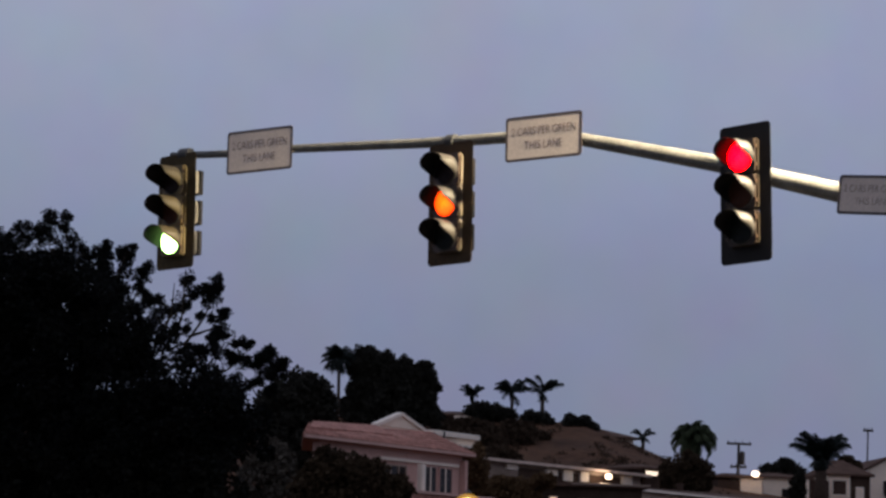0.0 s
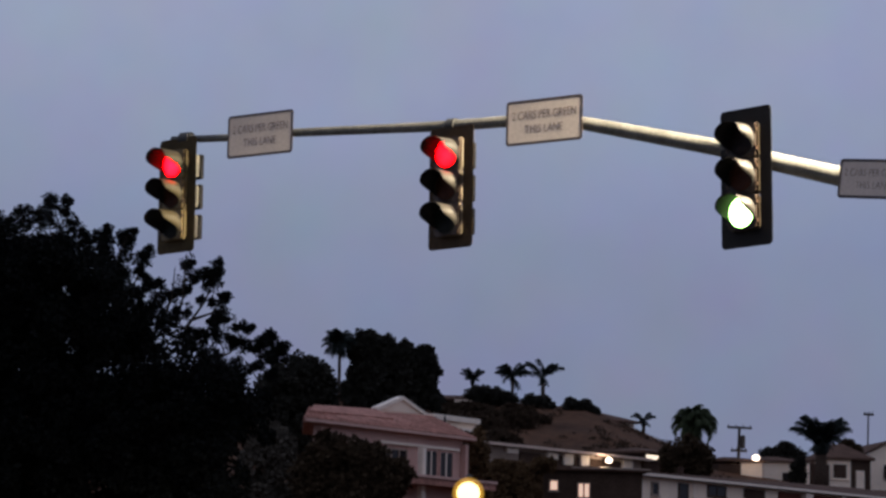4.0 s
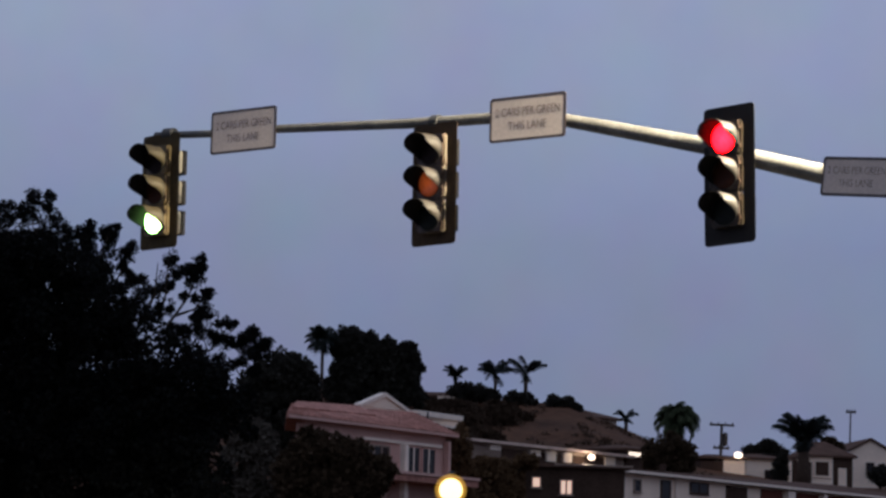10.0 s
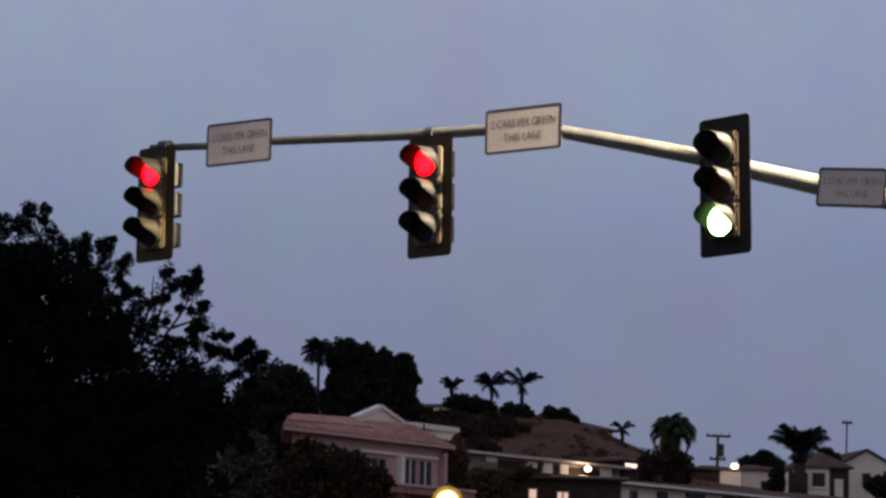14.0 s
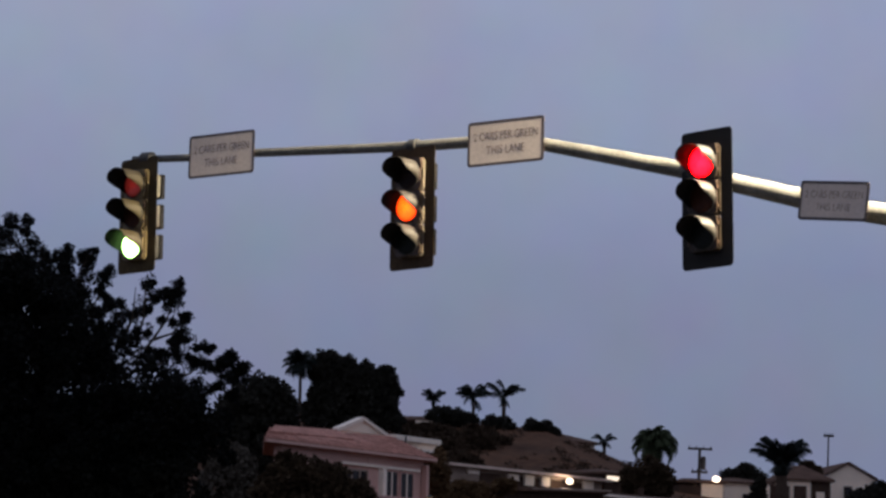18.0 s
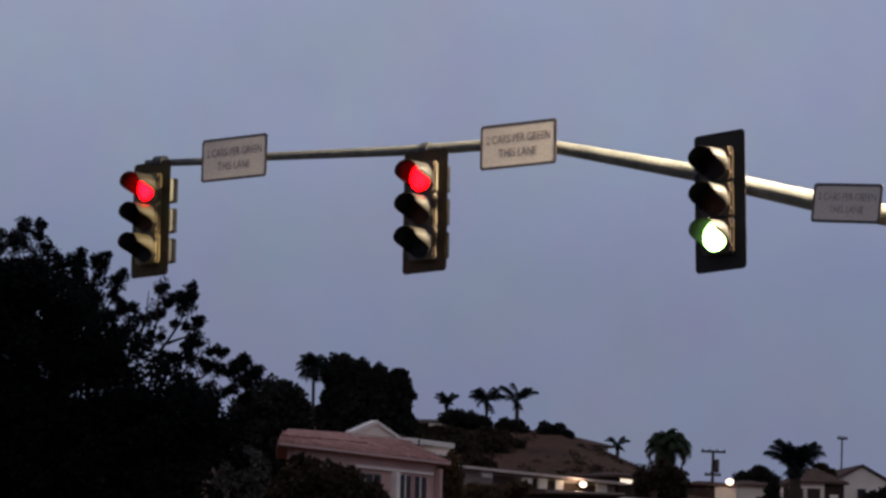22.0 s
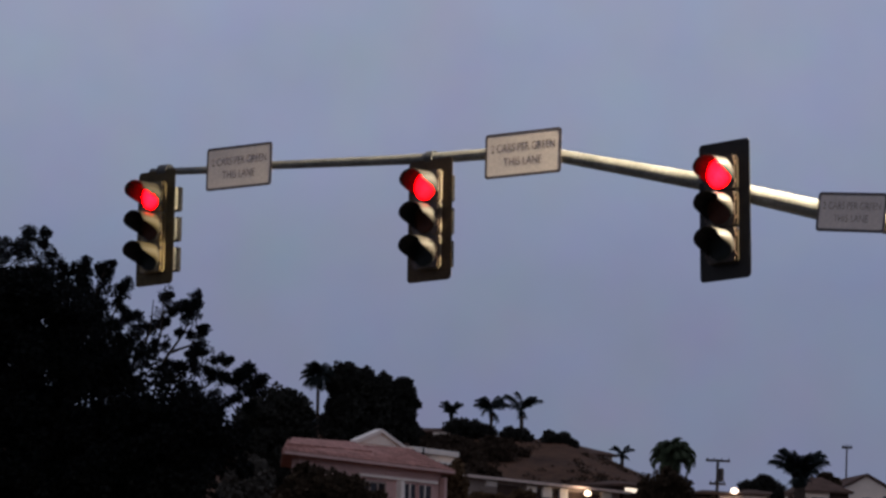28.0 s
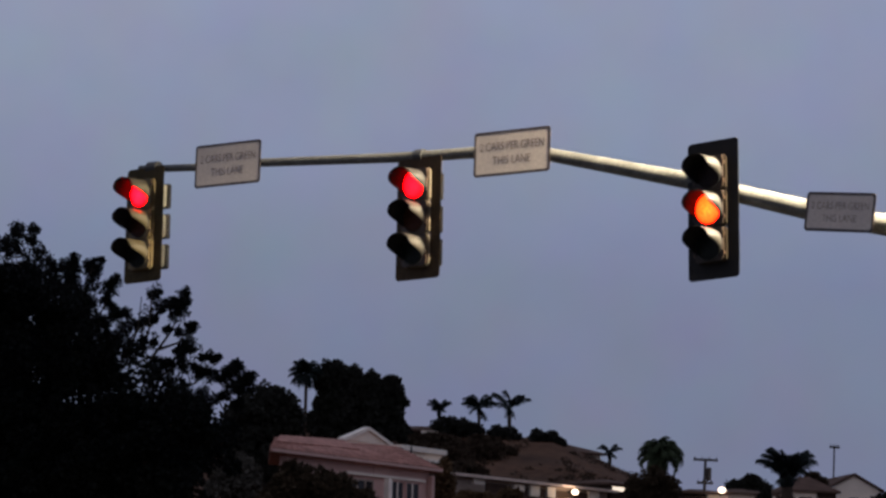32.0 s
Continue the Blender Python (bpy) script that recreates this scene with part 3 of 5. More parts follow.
def near_tree():
    """The big dark pine beside the ramp: a stout trunk, a dense lower crown, and open boughs that carry tufts of needles."""
    rng = np.random.default_rng(5)
    base = Vector((-7.2, 46.0, 0.0))
    t = thing("conifer_tree", Matrix.Translation(base), "large dark pine with tufted open boughs beside the ramp", "tree")
    part("trunk", tube(bmesh.new(), [(0, 0, -0.2), (0.1, 0, 2), (-0.05, 0.1, 4.5), (0.1, 0, 6.5), (0.05, 0, 8.3)], [0.42, 0.36, 0.28, 0.16, 0.05], 14), M_BARK, t, "", True)
    # small clearings in the crown through which the sky shows: x, z, radius
    clear = [(0.24, 8.41, 0.06), (1.58, 8.11, 0.13), (1.79, 8.15, 0.08), (1.24, 7.96, 0.08), (1.95, 7.64, 0.15), (2.09, 7.63, 0.09),
             (1.56, 7.44, 0.06), (2.13, 7.06, 0.08), (2.64, 6.91, 0.11), (2.81, 6.98, 0.08), (2.39, 7.15, 0.06), (2.55, 7.32, 0.09), (2.20, 7.56, 0.07), (3.27, 6.59, 0.05), (3.60, 6.52, 0.05),
             (1.57, 6.06, 0.05), (1.84, 6.19, 0.04), (2.29, 6.31, 0.05), (2.77, 6.34, 0.06), (3.24, 6.19, 0.07), (3.63, 5.72, 0.11), (3.84, 5.90, 0.07)]

    def is_open(x, z, r):
        return any((x - a) ** 2 + (z - b) ** 2 < (c + 0.75 * r) ** 2 for a, b, c in clear)

    def skin(x):
        """The height to which the dense crown reaches above x."""
        return float(np.interp(x, (-6, -0.7, 0.4, 0.9, 1.2, 1.4, 1.7, 2.1, 2.4, 2.7, 3.2, 3.5, 3.8, 3.97), (8.4, 8.4, 8.2, 8.1, 7.75, 7.4, 7.18, 6.9, 6.75, 6.6, 6.38, 6.25, 5.6, 2.0)))

    cs, rs = [], []
    while len(cs) < 3400:
        x, z, y = -5.4 + 9.35 * rng.random(), 1.2 + 7.2 * rng.random(), 1.7 * rng.uniform(-1, 1)
        r = 0.14 + 0.16 * rng.random()
        if z + 0.7 * r > skin(x) or is_open(x, z, r) or (z < 4.9 and x > 3.45):
            continue
        cs.append((x, y, z)), rs.append(r)
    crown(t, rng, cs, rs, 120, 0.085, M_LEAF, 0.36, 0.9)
    # open boughs: foot and tip (x, z)
    boughs = []
    for x0, z0, x1, z1 in ((-0.1, 6.6, -0.04, 8.8), (-0.2, 6.8, -0.5, 8.6), (0.1, 7.0, 0.27, 8.85), (0.3, 7.0, 0.52, 8.35), (0.5, 7.0, 1.04, 8.38), (0.8, 7.0, 1.35, 8.29),
                           (1.0, 6.8, 1.73, 7.98), (1.3, 6.6, 2.45, 7.34), (2.05, 6.8, 2.18, 7.81), (2.24, 6.7, 2.40, 7.86), (2.45, 6.6, 2.98, 7.83), (2.57, 6.8, 3.10, 7.24), (2.45, 6.3, 3.06, 6.92), (2.75, 6.0, 3.56, 6.70), (3.0, 5.7, 4.12, 6.41)):
        a, b = Vector((x0, 0.3 * rng.normal(), z0)), Vector((x1, 0.15 * rng.normal(), z1 - 0.04))
        mid = (a + b) / 2 + Vector((0.05, 0, -0.07))
        part("limb", tube(bmesh.new(), [a, mid, b], [0.03, 0.018, 0.007], 7), M_BARK, t, "", True)
        boughs.append([a.lerp(mid, k / 6) for k in range(6)] + [mid.lerp(b, k / 6) for k in range(7)])
    # tufts of needles on short twigs: x, z, radius
    upper = [(-0.95, 8.42, 0.24), (-0.48, 8.64, 0.19), (-0.04, 8.86, 0.15), (-0.10, 8.64, 0.18), (0.07, 8.55, 0.17), (-0.22, 8.43, 0.17), (0.25, 8.88, 0.09), (0.27, 8.66, 0.07), (0.43, 8.41, 0.14),
             (0.58, 8.26, 0.09), (0.86, 8.22, 0.13), (1.04, 8.36, 0.08), (0.96, 8.23, 0.10), (1.35, 8.29, 0.14), (1.25, 8.24, 0.09), (1.47, 8.33, 0.06), (0.6, 8.05, 0.15), (0.3, 8.2, 0.15), (1.0, 8.05, 0.13)]
    middle = [(1.34, 7.89, 0.15), (1.59, 7.84, 0.13), (1.73, 7.98, 0.11), (1.55, 7.64, 0.09), (1.70, 7.55, 0.07), (1.95, 7.43, 0.08), (1.81, 7.35, 0.11), (1.61, 7.30, 0.13), (2.11, 7.26, 0.10), (2.33, 7.31, 0.11),
              (2.42, 7.34, 0.08), (2.33, 7.82, 0.06), (2.43, 7.90, 0.05), (2.54, 7.59, 0.09), (2.67, 7.63, 0.09), (2.79, 7.63, 0.08), (2.98, 7.83, 0.09), (2.96, 7.68, 0.09), (2.87, 7.53, 0.08), (2.71, 7.13, 0.07),
              (2.86, 7.16, 0.08), (3.05, 7.22, 0.09), (3.13, 7.26, 0.05), (1.28, 7.6, 0.13), (1.95, 7.12, 0.12)]
    lower = [(3.01, 6.89, 0.11), (3.10, 6.84, 0.06), (2.92, 6.74, 0.10), (2.42, 6.95, 0.07), (2.27, 6.92, 0.08), (3.50, 6.70, 0.09), (3.60, 6.68, 0.05), (3.37, 6.64, 0.07), (3.87, 6.57, 0.11), (3.91, 6.62, 0.08),
             (3.97, 6.42, 0.11), (4.17, 6.42, 0.08), (3.77, 6.44, 0.10), (3.68, 6.34, 0.10), (3.48, 6.42, 0.10), (3.28, 6.45, 0.10), (3.18, 6.52, 0.06), (4.12, 6.32, 0.06), (2.73, 6.58, 0.10), (3.03, 6.54, 0.12),
             (3.98, 6.17, 0.12), (3.69, 6.07, 0.12), (3.34, 6.06, 0.14), (3.99, 5.88, 0.10), (3.9, 5.45, 0.14)]
    tufts, tr = [], []
    for x, z, r in upper + middle + lower:
        c = Vector((x, 0.22 * rng.normal(), z))
        root = min((p for b in boughs for p in b), key=lambda p: (p.x - x) ** 2 + (p.z - z + 0.12) ** 2)
        part("twig", tube(bmesh.new(), [root, (root + c) / 2 + Vector((0.02, 0, -0.03)), c], [0.014, 0.010, 0.005], 5), M_BARK, t, "", True)
        tufts.append(tuple(c)), tr.append(0.9 * r)
        for k in range(9):
            d = Vector((rng.normal(), rng.normal(), rng.normal())).normalized() * r * (0.6 + 0.45 * rng.random())
            tufts.append(tuple(c + d)), tr.append(r * (0.25 + 0.3 * rng.random()))
        # loose sprays along the twig, back towards the bough
        for k in range(3):
            p = c.lerp(root, 0.25 + 0.8 * rng.random()) + Vector((rng.normal() * 0.09, rng.normal() * 0.2, rng.normal() * 0.07 - 0.05))
            q = 0.05 + 0.05 * rng.random()
            if not is_open(p.x, p.z, q):
                tufts.append(tuple(p)), tr.append(q)
    big = [k for k, r in enumerate(tr) if r > 0.085]
    small = [k for k, r in enumerate(tr) if r <= 0.085]
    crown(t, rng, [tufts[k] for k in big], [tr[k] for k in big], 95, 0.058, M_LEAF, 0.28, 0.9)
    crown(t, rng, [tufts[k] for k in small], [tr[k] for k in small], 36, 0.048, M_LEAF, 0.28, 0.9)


near_tree()


def round_tree(at, lobes, clump, leaf, material, label, per=60, seed=1, trunk=0.25, density=1.2, category="tree", name="tree"):
    rng = np.random.default_rng(seed)
    z0 = float(rise(at[0], at[1]))
    t = thing(name, pose(at[0], at[1], z0), label, category)
    top = max(c[2] for c, r in lobes)
    if trunk:
        part("trunk", tube(bmesh.new(), [(0, 0, -0.3), (0.05, 0, top * 0.5), (0, 0, top)], [trunk, trunk * 0.8, trunk * 0.3], 10), M_BARK, t, "", True)
        for c, r in lobes[:5]:
            part("limb", tube(bmesh.new(), [(0, 0, top * 0.35), (c[0] * 0.5, c[1] * 0.5, (top * 0.35 + c[2]) / 2), c], [trunk * 0.5, trunk * 0.35, 0.04], 7), M_BARK, t, "", True)
    cs = fill_lobes(rng, lobes, clump, density)
    rs = clump * (0.5 + 0.5 * rng.random(len(cs)))
    crown(t, rng, cs, rs, per, leaf * 0.8, material, 0.45, 0.85)
    return t


def abs_lobes(at, items):
    """Lobes given by world x and z (and half sizes) for a tree that stands at (x, y)."""
    z0 = float(rise(at[0], at[1]))
    return [((x - at[0], dy, z - z0), (rx, ry, rz)) for x, dy, z, rx, ry, rz in items]


at = (-9.0, 150)
round_tree(at, abs_lobes(at, [(-9.0, 0, 14.9, 1.9, 1.8, 1.5), (-7.8, 0, 14.6, 1.0, 1.2, 1.1), (-10.2, 0, 14.4, 1.2, 1.2, 1.1), (-9.0, 0, 13.0, 2.2, 2, 1.8)]), 0.4, 0.28, M_LEAF_FAR, "round dark tree behind the pink house", seed=11)
at = (-5.5, 230)
round_tree(at, abs_lobes(at, [(-8.3, 0, 25.2, 1.2, 1.4, 1.3), (-6.9, 0, 24.9, 1.2, 1.6, 1.3), (-5.6, 0, 24.3, 1.2, 1.6, 1.35), (-4.2, 0, 23.9, 1.1, 1.6, 1.3), (-3.0, 0, 24.0, 1.0, 1.4, 1.3), (-2.7, 0, 22.4, 0.9, 1.3, 1.5), (-8.2, 0, 23.2, 1.3, 1.6, 1.8), (-5.6, 0, 22.2, 3.6, 2.2, 2.0), (-9.2, 0, 21.2, 1.0, 1.2, 1.2), (-7.8, 0, 20.5, 1.6, 1.4, 1.2), (-5.0, 0, 20.2, 3.0, 2, 1.2), (-2.4, 0, 20.8, 1.0, 1.2, 1.0), (-7.7, 0, 26.2, 0.5, 0.6, 0.4), (-6.3, 0, 25.9, 0.5, 0.6, 0.45), (-4.7, 0, 25.3, 0.5, 0.6, 0.4), (-2.9, 0, 25.1, 0.5, 0.6, 0.4), (-2.0, 0, 23.4, 0.45, 0.6, 0.5)]), 0.42, 0.36, M_LEAF_FAR, "dense dark grove of tall rounded trees on the ridge", seed=12, per=60, density=1.2)


# ---- palms ----
def frond_mesh(length, rise_at, fall_at, width, seed):
    """A feather frond: a rib that leaves the crown at one angle and bends over to another (degrees above level), with hanging leaflets."""
    rng = np.random.default_rng(seed)
    verts, faces = [], []
    n = 22
    p, pts = Vector((0, 0, 0)), []
    for i in range(n + 1):
        f = i / n
        pts.append((p.copy(), f))
        a = radians(rise_at + (fall_at - rise_at) * f ** 1.4)
        p += Vector((math.cos(a), 0, math.sin(a))) * length / n
    for (a, f), (b, g) in zip(pts, pts[1:]):
        k = len(verts)
        h = 0.045 * (1 - 0.7 * f)
        verts += [a + Vector((0, h, 0)), a - Vector((0, h, 0)), b - Vector((0, h, 0)), b + Vector((0, h, 0))]
        faces.append((k, k + 1, k + 2, k + 3))
        if f < 0.1:
            continue
        along = (b - a).normalized()
        w = width * min(1, 3.2 * f) * (1.0 if f < 0.75 else 1 - 1.7 * (f - 0.75))
        for s in (-1, 1):
            for q in (0.0, 0.5):
                r = a.lerp(b, q)
                hang = 0.55 + 0.5 * rng.random()
                out = (Vector((0, s * math.cos(hang), -math.sin(hang))) + along * 0.75).normalized() * w * (0.8 + 0.35 * rng.random())
                wide = along * length / n * 0.8
                k = len(verts)
                verts += [r, r + wide, r + out + wide * 0.3, r + out]
                faces.append((k, k + 1, k + 2, k + 3))
    me = bpy.data.meshes.new("frond")
    me.from_pydata([tuple(v) for v in verts], [], faces)
    return me


def palm(at, top, length, label, count=12, material=None, trunk=0.16, width=0.4, seed=3, rises=(78, 58, 36, 12), bend=95, sway=6.0, turn=0.0):
    """A palm whose crown sits at height top; rises: how steeply its fronds leave the crown, from the youngest to the oldest."""
    material = material or M_FROND
    rng = np.random.default_rng(seed)
    z0 = float(rise(at[0], at[1]))
    t = thing("palm_tree", pose(at[0], at[1], z0), label, "palm tree", "palms on the hill")
    h = top - z0
    part("trunk", tube(bmesh.new(), [(0, 0, -0.2), (0.05, 0, h * 0.5), (0.02, 0, h * 0.9), (0, 0, h + 0.1)], [trunk * 1.3, trunk, trunk * 0.95, trunk * 0.6], 12), M_PALM_BARK, t, "", True)
    part("crownshaft", lathe(bmesh.new(), [(trunk * 0.9, h - 0.5), (trunk * 1.35, h - 0.2), (trunk * 1.2, h + 0.1), (trunk * 0.4, h + 0.35)], 12), material, t, "bundled leaf bases", True)
    kinds = [frond_mesh(length * k, a, a - bend, width, seed + i) for i, (k, a) in enumerate(zip((0.9, 1.0, 1.0, 0.9), rises))]
    for me in kinds:
        me.materials.append(material)
    for i in range(count):
        f = new("frond", kinds[i % 4])
        f.parent = t
        f.matrix_basis = pose(0, 0, h, rng.normal() * sway, rng.normal() * sway, turn + 137.5 * i + rng.normal() * 6)
    return t


palm((8.08, 250), 24.65, 2.45, "slender feather palm standing on the ridge", 12, seed=21, width=0.68, trunk=0.2, rises=(86, 72, 55, 22), bend=72, turn=20)
palm((5.2, 250), 24.75, 1.9, "short feather palm on the ridge", 22, seed=31, width=0.6, rises=(80, 58, 35, 12), bend=75, sway=10)
palm((1.44, 250), 24.35, 1.5, "small fan-like palm on the ridge", 22, seed=41, width=0.42, rises=(88, 66, 45, 25), bend=50)
palm((17.66, 250), 20.85, 1.4, "small palm beside a roof on the slope", 14, seed=51, width=0.36, rises=(82, 60, 38, 12), bend=80)
palm((17.1, 190), 16.2, 2.1, "shaggy green palm above the long white house", 64, M_FROND_GREEN, 0.3, 0.6, 61, (80, 58, 30, -5), 130, 16)
palm((27.55, 200), 15.3, 3.0, "broad palm with thick arching fronds between white houses", 26, None, 0.44, 0.75, 71, (90, 78, 62, 36), 66, 6, 12)
palm((-10.3, 229), 25.45, 1.6, "tall thin palm beside the dark grove", 44, seed=81, width=0.6, trunk=0.15, rises=(80, 45, 10, -20), bend=70, sway=14)


# ---- houses ----
def window(parent, x0, x1, z0, z1, glass=None, mull=1, y=0.0, frame_mat=None, bar_mat=None):
    """A window in a wall that faces -y: frame, panes and sill."""
    fm = frame_mat or M_TRIM
    bm = bmesh.new()
    t = 0.07
    block(bm, (x0, y - 0.05, z0), (x0 + t, y + 0.06, z1))
    block(bm, (x1 - t, y - 0.05, z0), (x1, y + 0.06, z1))
    block(bm, (x0 + t, y - 0.05, z1 - t), (x1 - t, y + 0.06, z1))
    block(bm, (x0 + t, y - 0.05, z0), (x1 - t, y + 0.06, z0 + t))
    w = part("window", bm, fm, parent)
    for k in range(mull):
        x = x0 + (x1 - x0) * (k + 1) / (mull + 1)
        part("mullion", slab((x - 0.045, y - 0.045, z0 + t), (x + 0.045, y + 0.05, z1 - t), 0.008), bar_mat or fm, w)
    n = mull + 1
    for k in range(n):
        a, b = x0 + (x1 - x0) * k / n, x0 + (x1 - x0) * (k + 1) / n
        part("pane", slab((a + 0.04, y - 0.012, z0 + 0.05), (b - 0.04, y + 0.0, z1 - 0.05)), glass or M_PANE, w)
    part("sill", slab((x0 - 0.08, y - 0.12, z0 - 0.07), (x1 + 0.08, y + 0.02, z0 - 0.002), 0.01), fm, w)
    return w


def walls(parent, x0, x1, y0, y1, z0, z1, material, label=""):
    """Four outer walls in one ring."""
    t = 0.22
    bm = bmesh.new()
    rings = []
    for z in (z0, z1):
        for d in (0, t):
            rings.append([bm.verts.new(p) for p in ((x0 + d, y0 + d, z), (x1 - d, y0 + d, z), (x1 - d, y1 - d, z), (x0 + d, y1 - d, z))])
    lo, li, ho, hi = rings
    for k in range(4):
        j = (k + 1) % 4
        bm.faces.new((lo[k], lo[j], ho[j], ho[k]))
        bm.faces.new((li[k], hi[k], hi[j], li[j]))
        bm.faces.new((ho[k], ho[j], hi[j], hi[k]))
        bm.faces.new((lo[k], li[k], li[j], lo[j]))
    bmesh.ops.recalc_face_normals(bm, faces=bm.faces[:])
    return part("wall", bm, material, parent, label)


def hip_roof(parent, x0, x1, y0, y1, z, rise_h, material, inset=None, over=0.45, label="", inset_end=None, skew=0.0, dip=0.0, courses=0):
    """A hipped roof with eaves that reach over the walls."""
    x0, x1, y0, y1 = x0 - over, x1 + over, y0 - over, y1 + over
    inset = (y1 - y0) / 2 if inset is None else inset
    ym = (y0 + y1) / 2
    bm = bmesh.new()
    low = [bm.verts.new(p) for p in ((x0, y0, z - 0.16), (x1, y0, z - 0.16), (x1, y1, z - 0.16), (x0 + skew, y1, z - 0.16))]
    edge = [bm.verts.new(p) for p in ((x0, y0, z), (x1, y0, z), (x1, y1, z), (x0 + skew, y1, z))]
    a, b = bm.verts.new((x0 + skew / 2 + inset, ym, z + rise_h - dip)), bm.verts.new((x1 - (inset if inset_end is None else inset_end), ym, z + rise_h))
    bm.faces.new(low[::-1])
    for k in range(4):
        bm.faces.new((low[k], low[(k + 1) % 4], edge[(k + 1) % 4], edge[k]))
    bm.faces.new((edge[0], edge[1], b, a))
    bm.faces.new((edge[2], edge[3], a, b))
    bm.faces.new((edge[1], edge[2], b))
    bm.faces.new((edge[3], edge[0], a))
    e0, e1, r0, r1 = (v.co.copy() for v in (edge[0], edge[1], a, b))
    bmesh.ops.recalc_face_normals(bm, faces=bm.faces[:])
    roof = part("roof", bm, material, parent, label)
    # courses of tiles lapped over one another on the front slope
    out = (e1 - e0).cross(r0 - e0).normalized()
    for k in range(courses):
        f, g = k / courses, (k + 1.12) / courses
        low0, low1, top0, top1 = e0.lerp(r0, f), e1.lerp(r1, f), e0.lerp(r0, min(g, 1)), e1.lerp(r1, min(g, 1))
        n = 60
        verts, faces = [], []
        for i in range(n + 1):
            t = i / n
            wave = 0.03 * (i % 2)
            lo, hi = low0.lerp(low1, t), top0.lerp(top1, t)
            verts += [lo + out * 0.005, lo + out * (0.06 + wave), hi + out * (0.015 + wave * 0.6)]
            if i:
                q = 3 * i
                faces += [(q - 3, q, q + 1, q - 2), (q - 2, q + 1, q + 2, q - 1)]
        raw("tile_course", [tuple(v) for v in verts], faces, material, roof)
    return roof


def gable_roof(parent, x0, x1, y0, y1, z, rise_h, material, over=0.35, along="y", label=""):
    """A pitched roof; along: the way of its ridge."""
    x0, x1, y0, y1 = x0 - over, x1 + over, y0 - over, y1 + over
    bm = bmesh.new()
    t = 0.18
    if along == "y":
        xm = (x0 + x1) / 2
        sec = [(x0, z - 0.1), (xm, z + rise_h), (x1, z - 0.1), (x1, z - 0.1 + t), (xm, z + rise_h + t), (x0, z - 0.1 + t)]
        f = [bm.verts.new((x, y0, zz)) for x, zz in sec]
        g = [bm.verts.new((x, y1, zz)) for x, zz in sec]
    else:
        ym = (y0 + y1) / 2
        sec = [(y0, z - 0.1), (ym, z + rise_h), (y1, z - 0.1), (y1, z - 0.1 + t), (ym, z + rise_h + t), (y0, z - 0.1 + t)]
        f = [bm.verts.new((x0, y, zz)) for y, zz in sec]
        g = [bm.verts.new((x1, y, zz)) for y, zz in sec]
    bm.faces.new((f[0], f[1], f[4], f[5])), bm.faces.new((f[1], f[2], f[3], f[4]))
    bm.faces.new((g[0], g[1], g[4], g[5])), bm.faces.new((g[1], g[2], g[3], g[4]))
    for k in range(6):
        bm.faces.new((f[k], f[(k + 1) % 6], g[(k + 1) % 6], g[k]))
    bmesh.ops.recalc_face_normals(bm, faces=bm.faces[:])
    return part("roof", bm, material, parent, label)


def gable_wall(parent, x0, x1, y, z, rise_h, material, thick=0.2):
    bm = bmesh.new()
    xm = (x0 + x1) / 2
    f = [bm.verts.new(p) for p in ((x0, y, z), (x1, y, z), (xm, y, z + rise_h))]
    g = [bm.verts.new(p) for p in ((x0, y + thick, z), (x1, y + thick, z), (xm, y + thick, z + rise_h))]
    bm.faces.new(f), bm.faces.new(g[::-1])
    for k in range(3):
        bm.faces.new((f[k], g[k], g[(k + 1) % 3], f[(k + 1) % 3]))
    bmesh.ops.recalc_face_normals(bm, faces=bm.faces[:])
    return part("gable", bm, material, parent)


def fascia(parent, x0, x1, y, z, h=0.2, material=None, d=0.08):
    return part("fascia", slab((x0, y - d, z - h), (x1, y, z), 0.01), material or M_TRIM, parent, "pale fascia board")


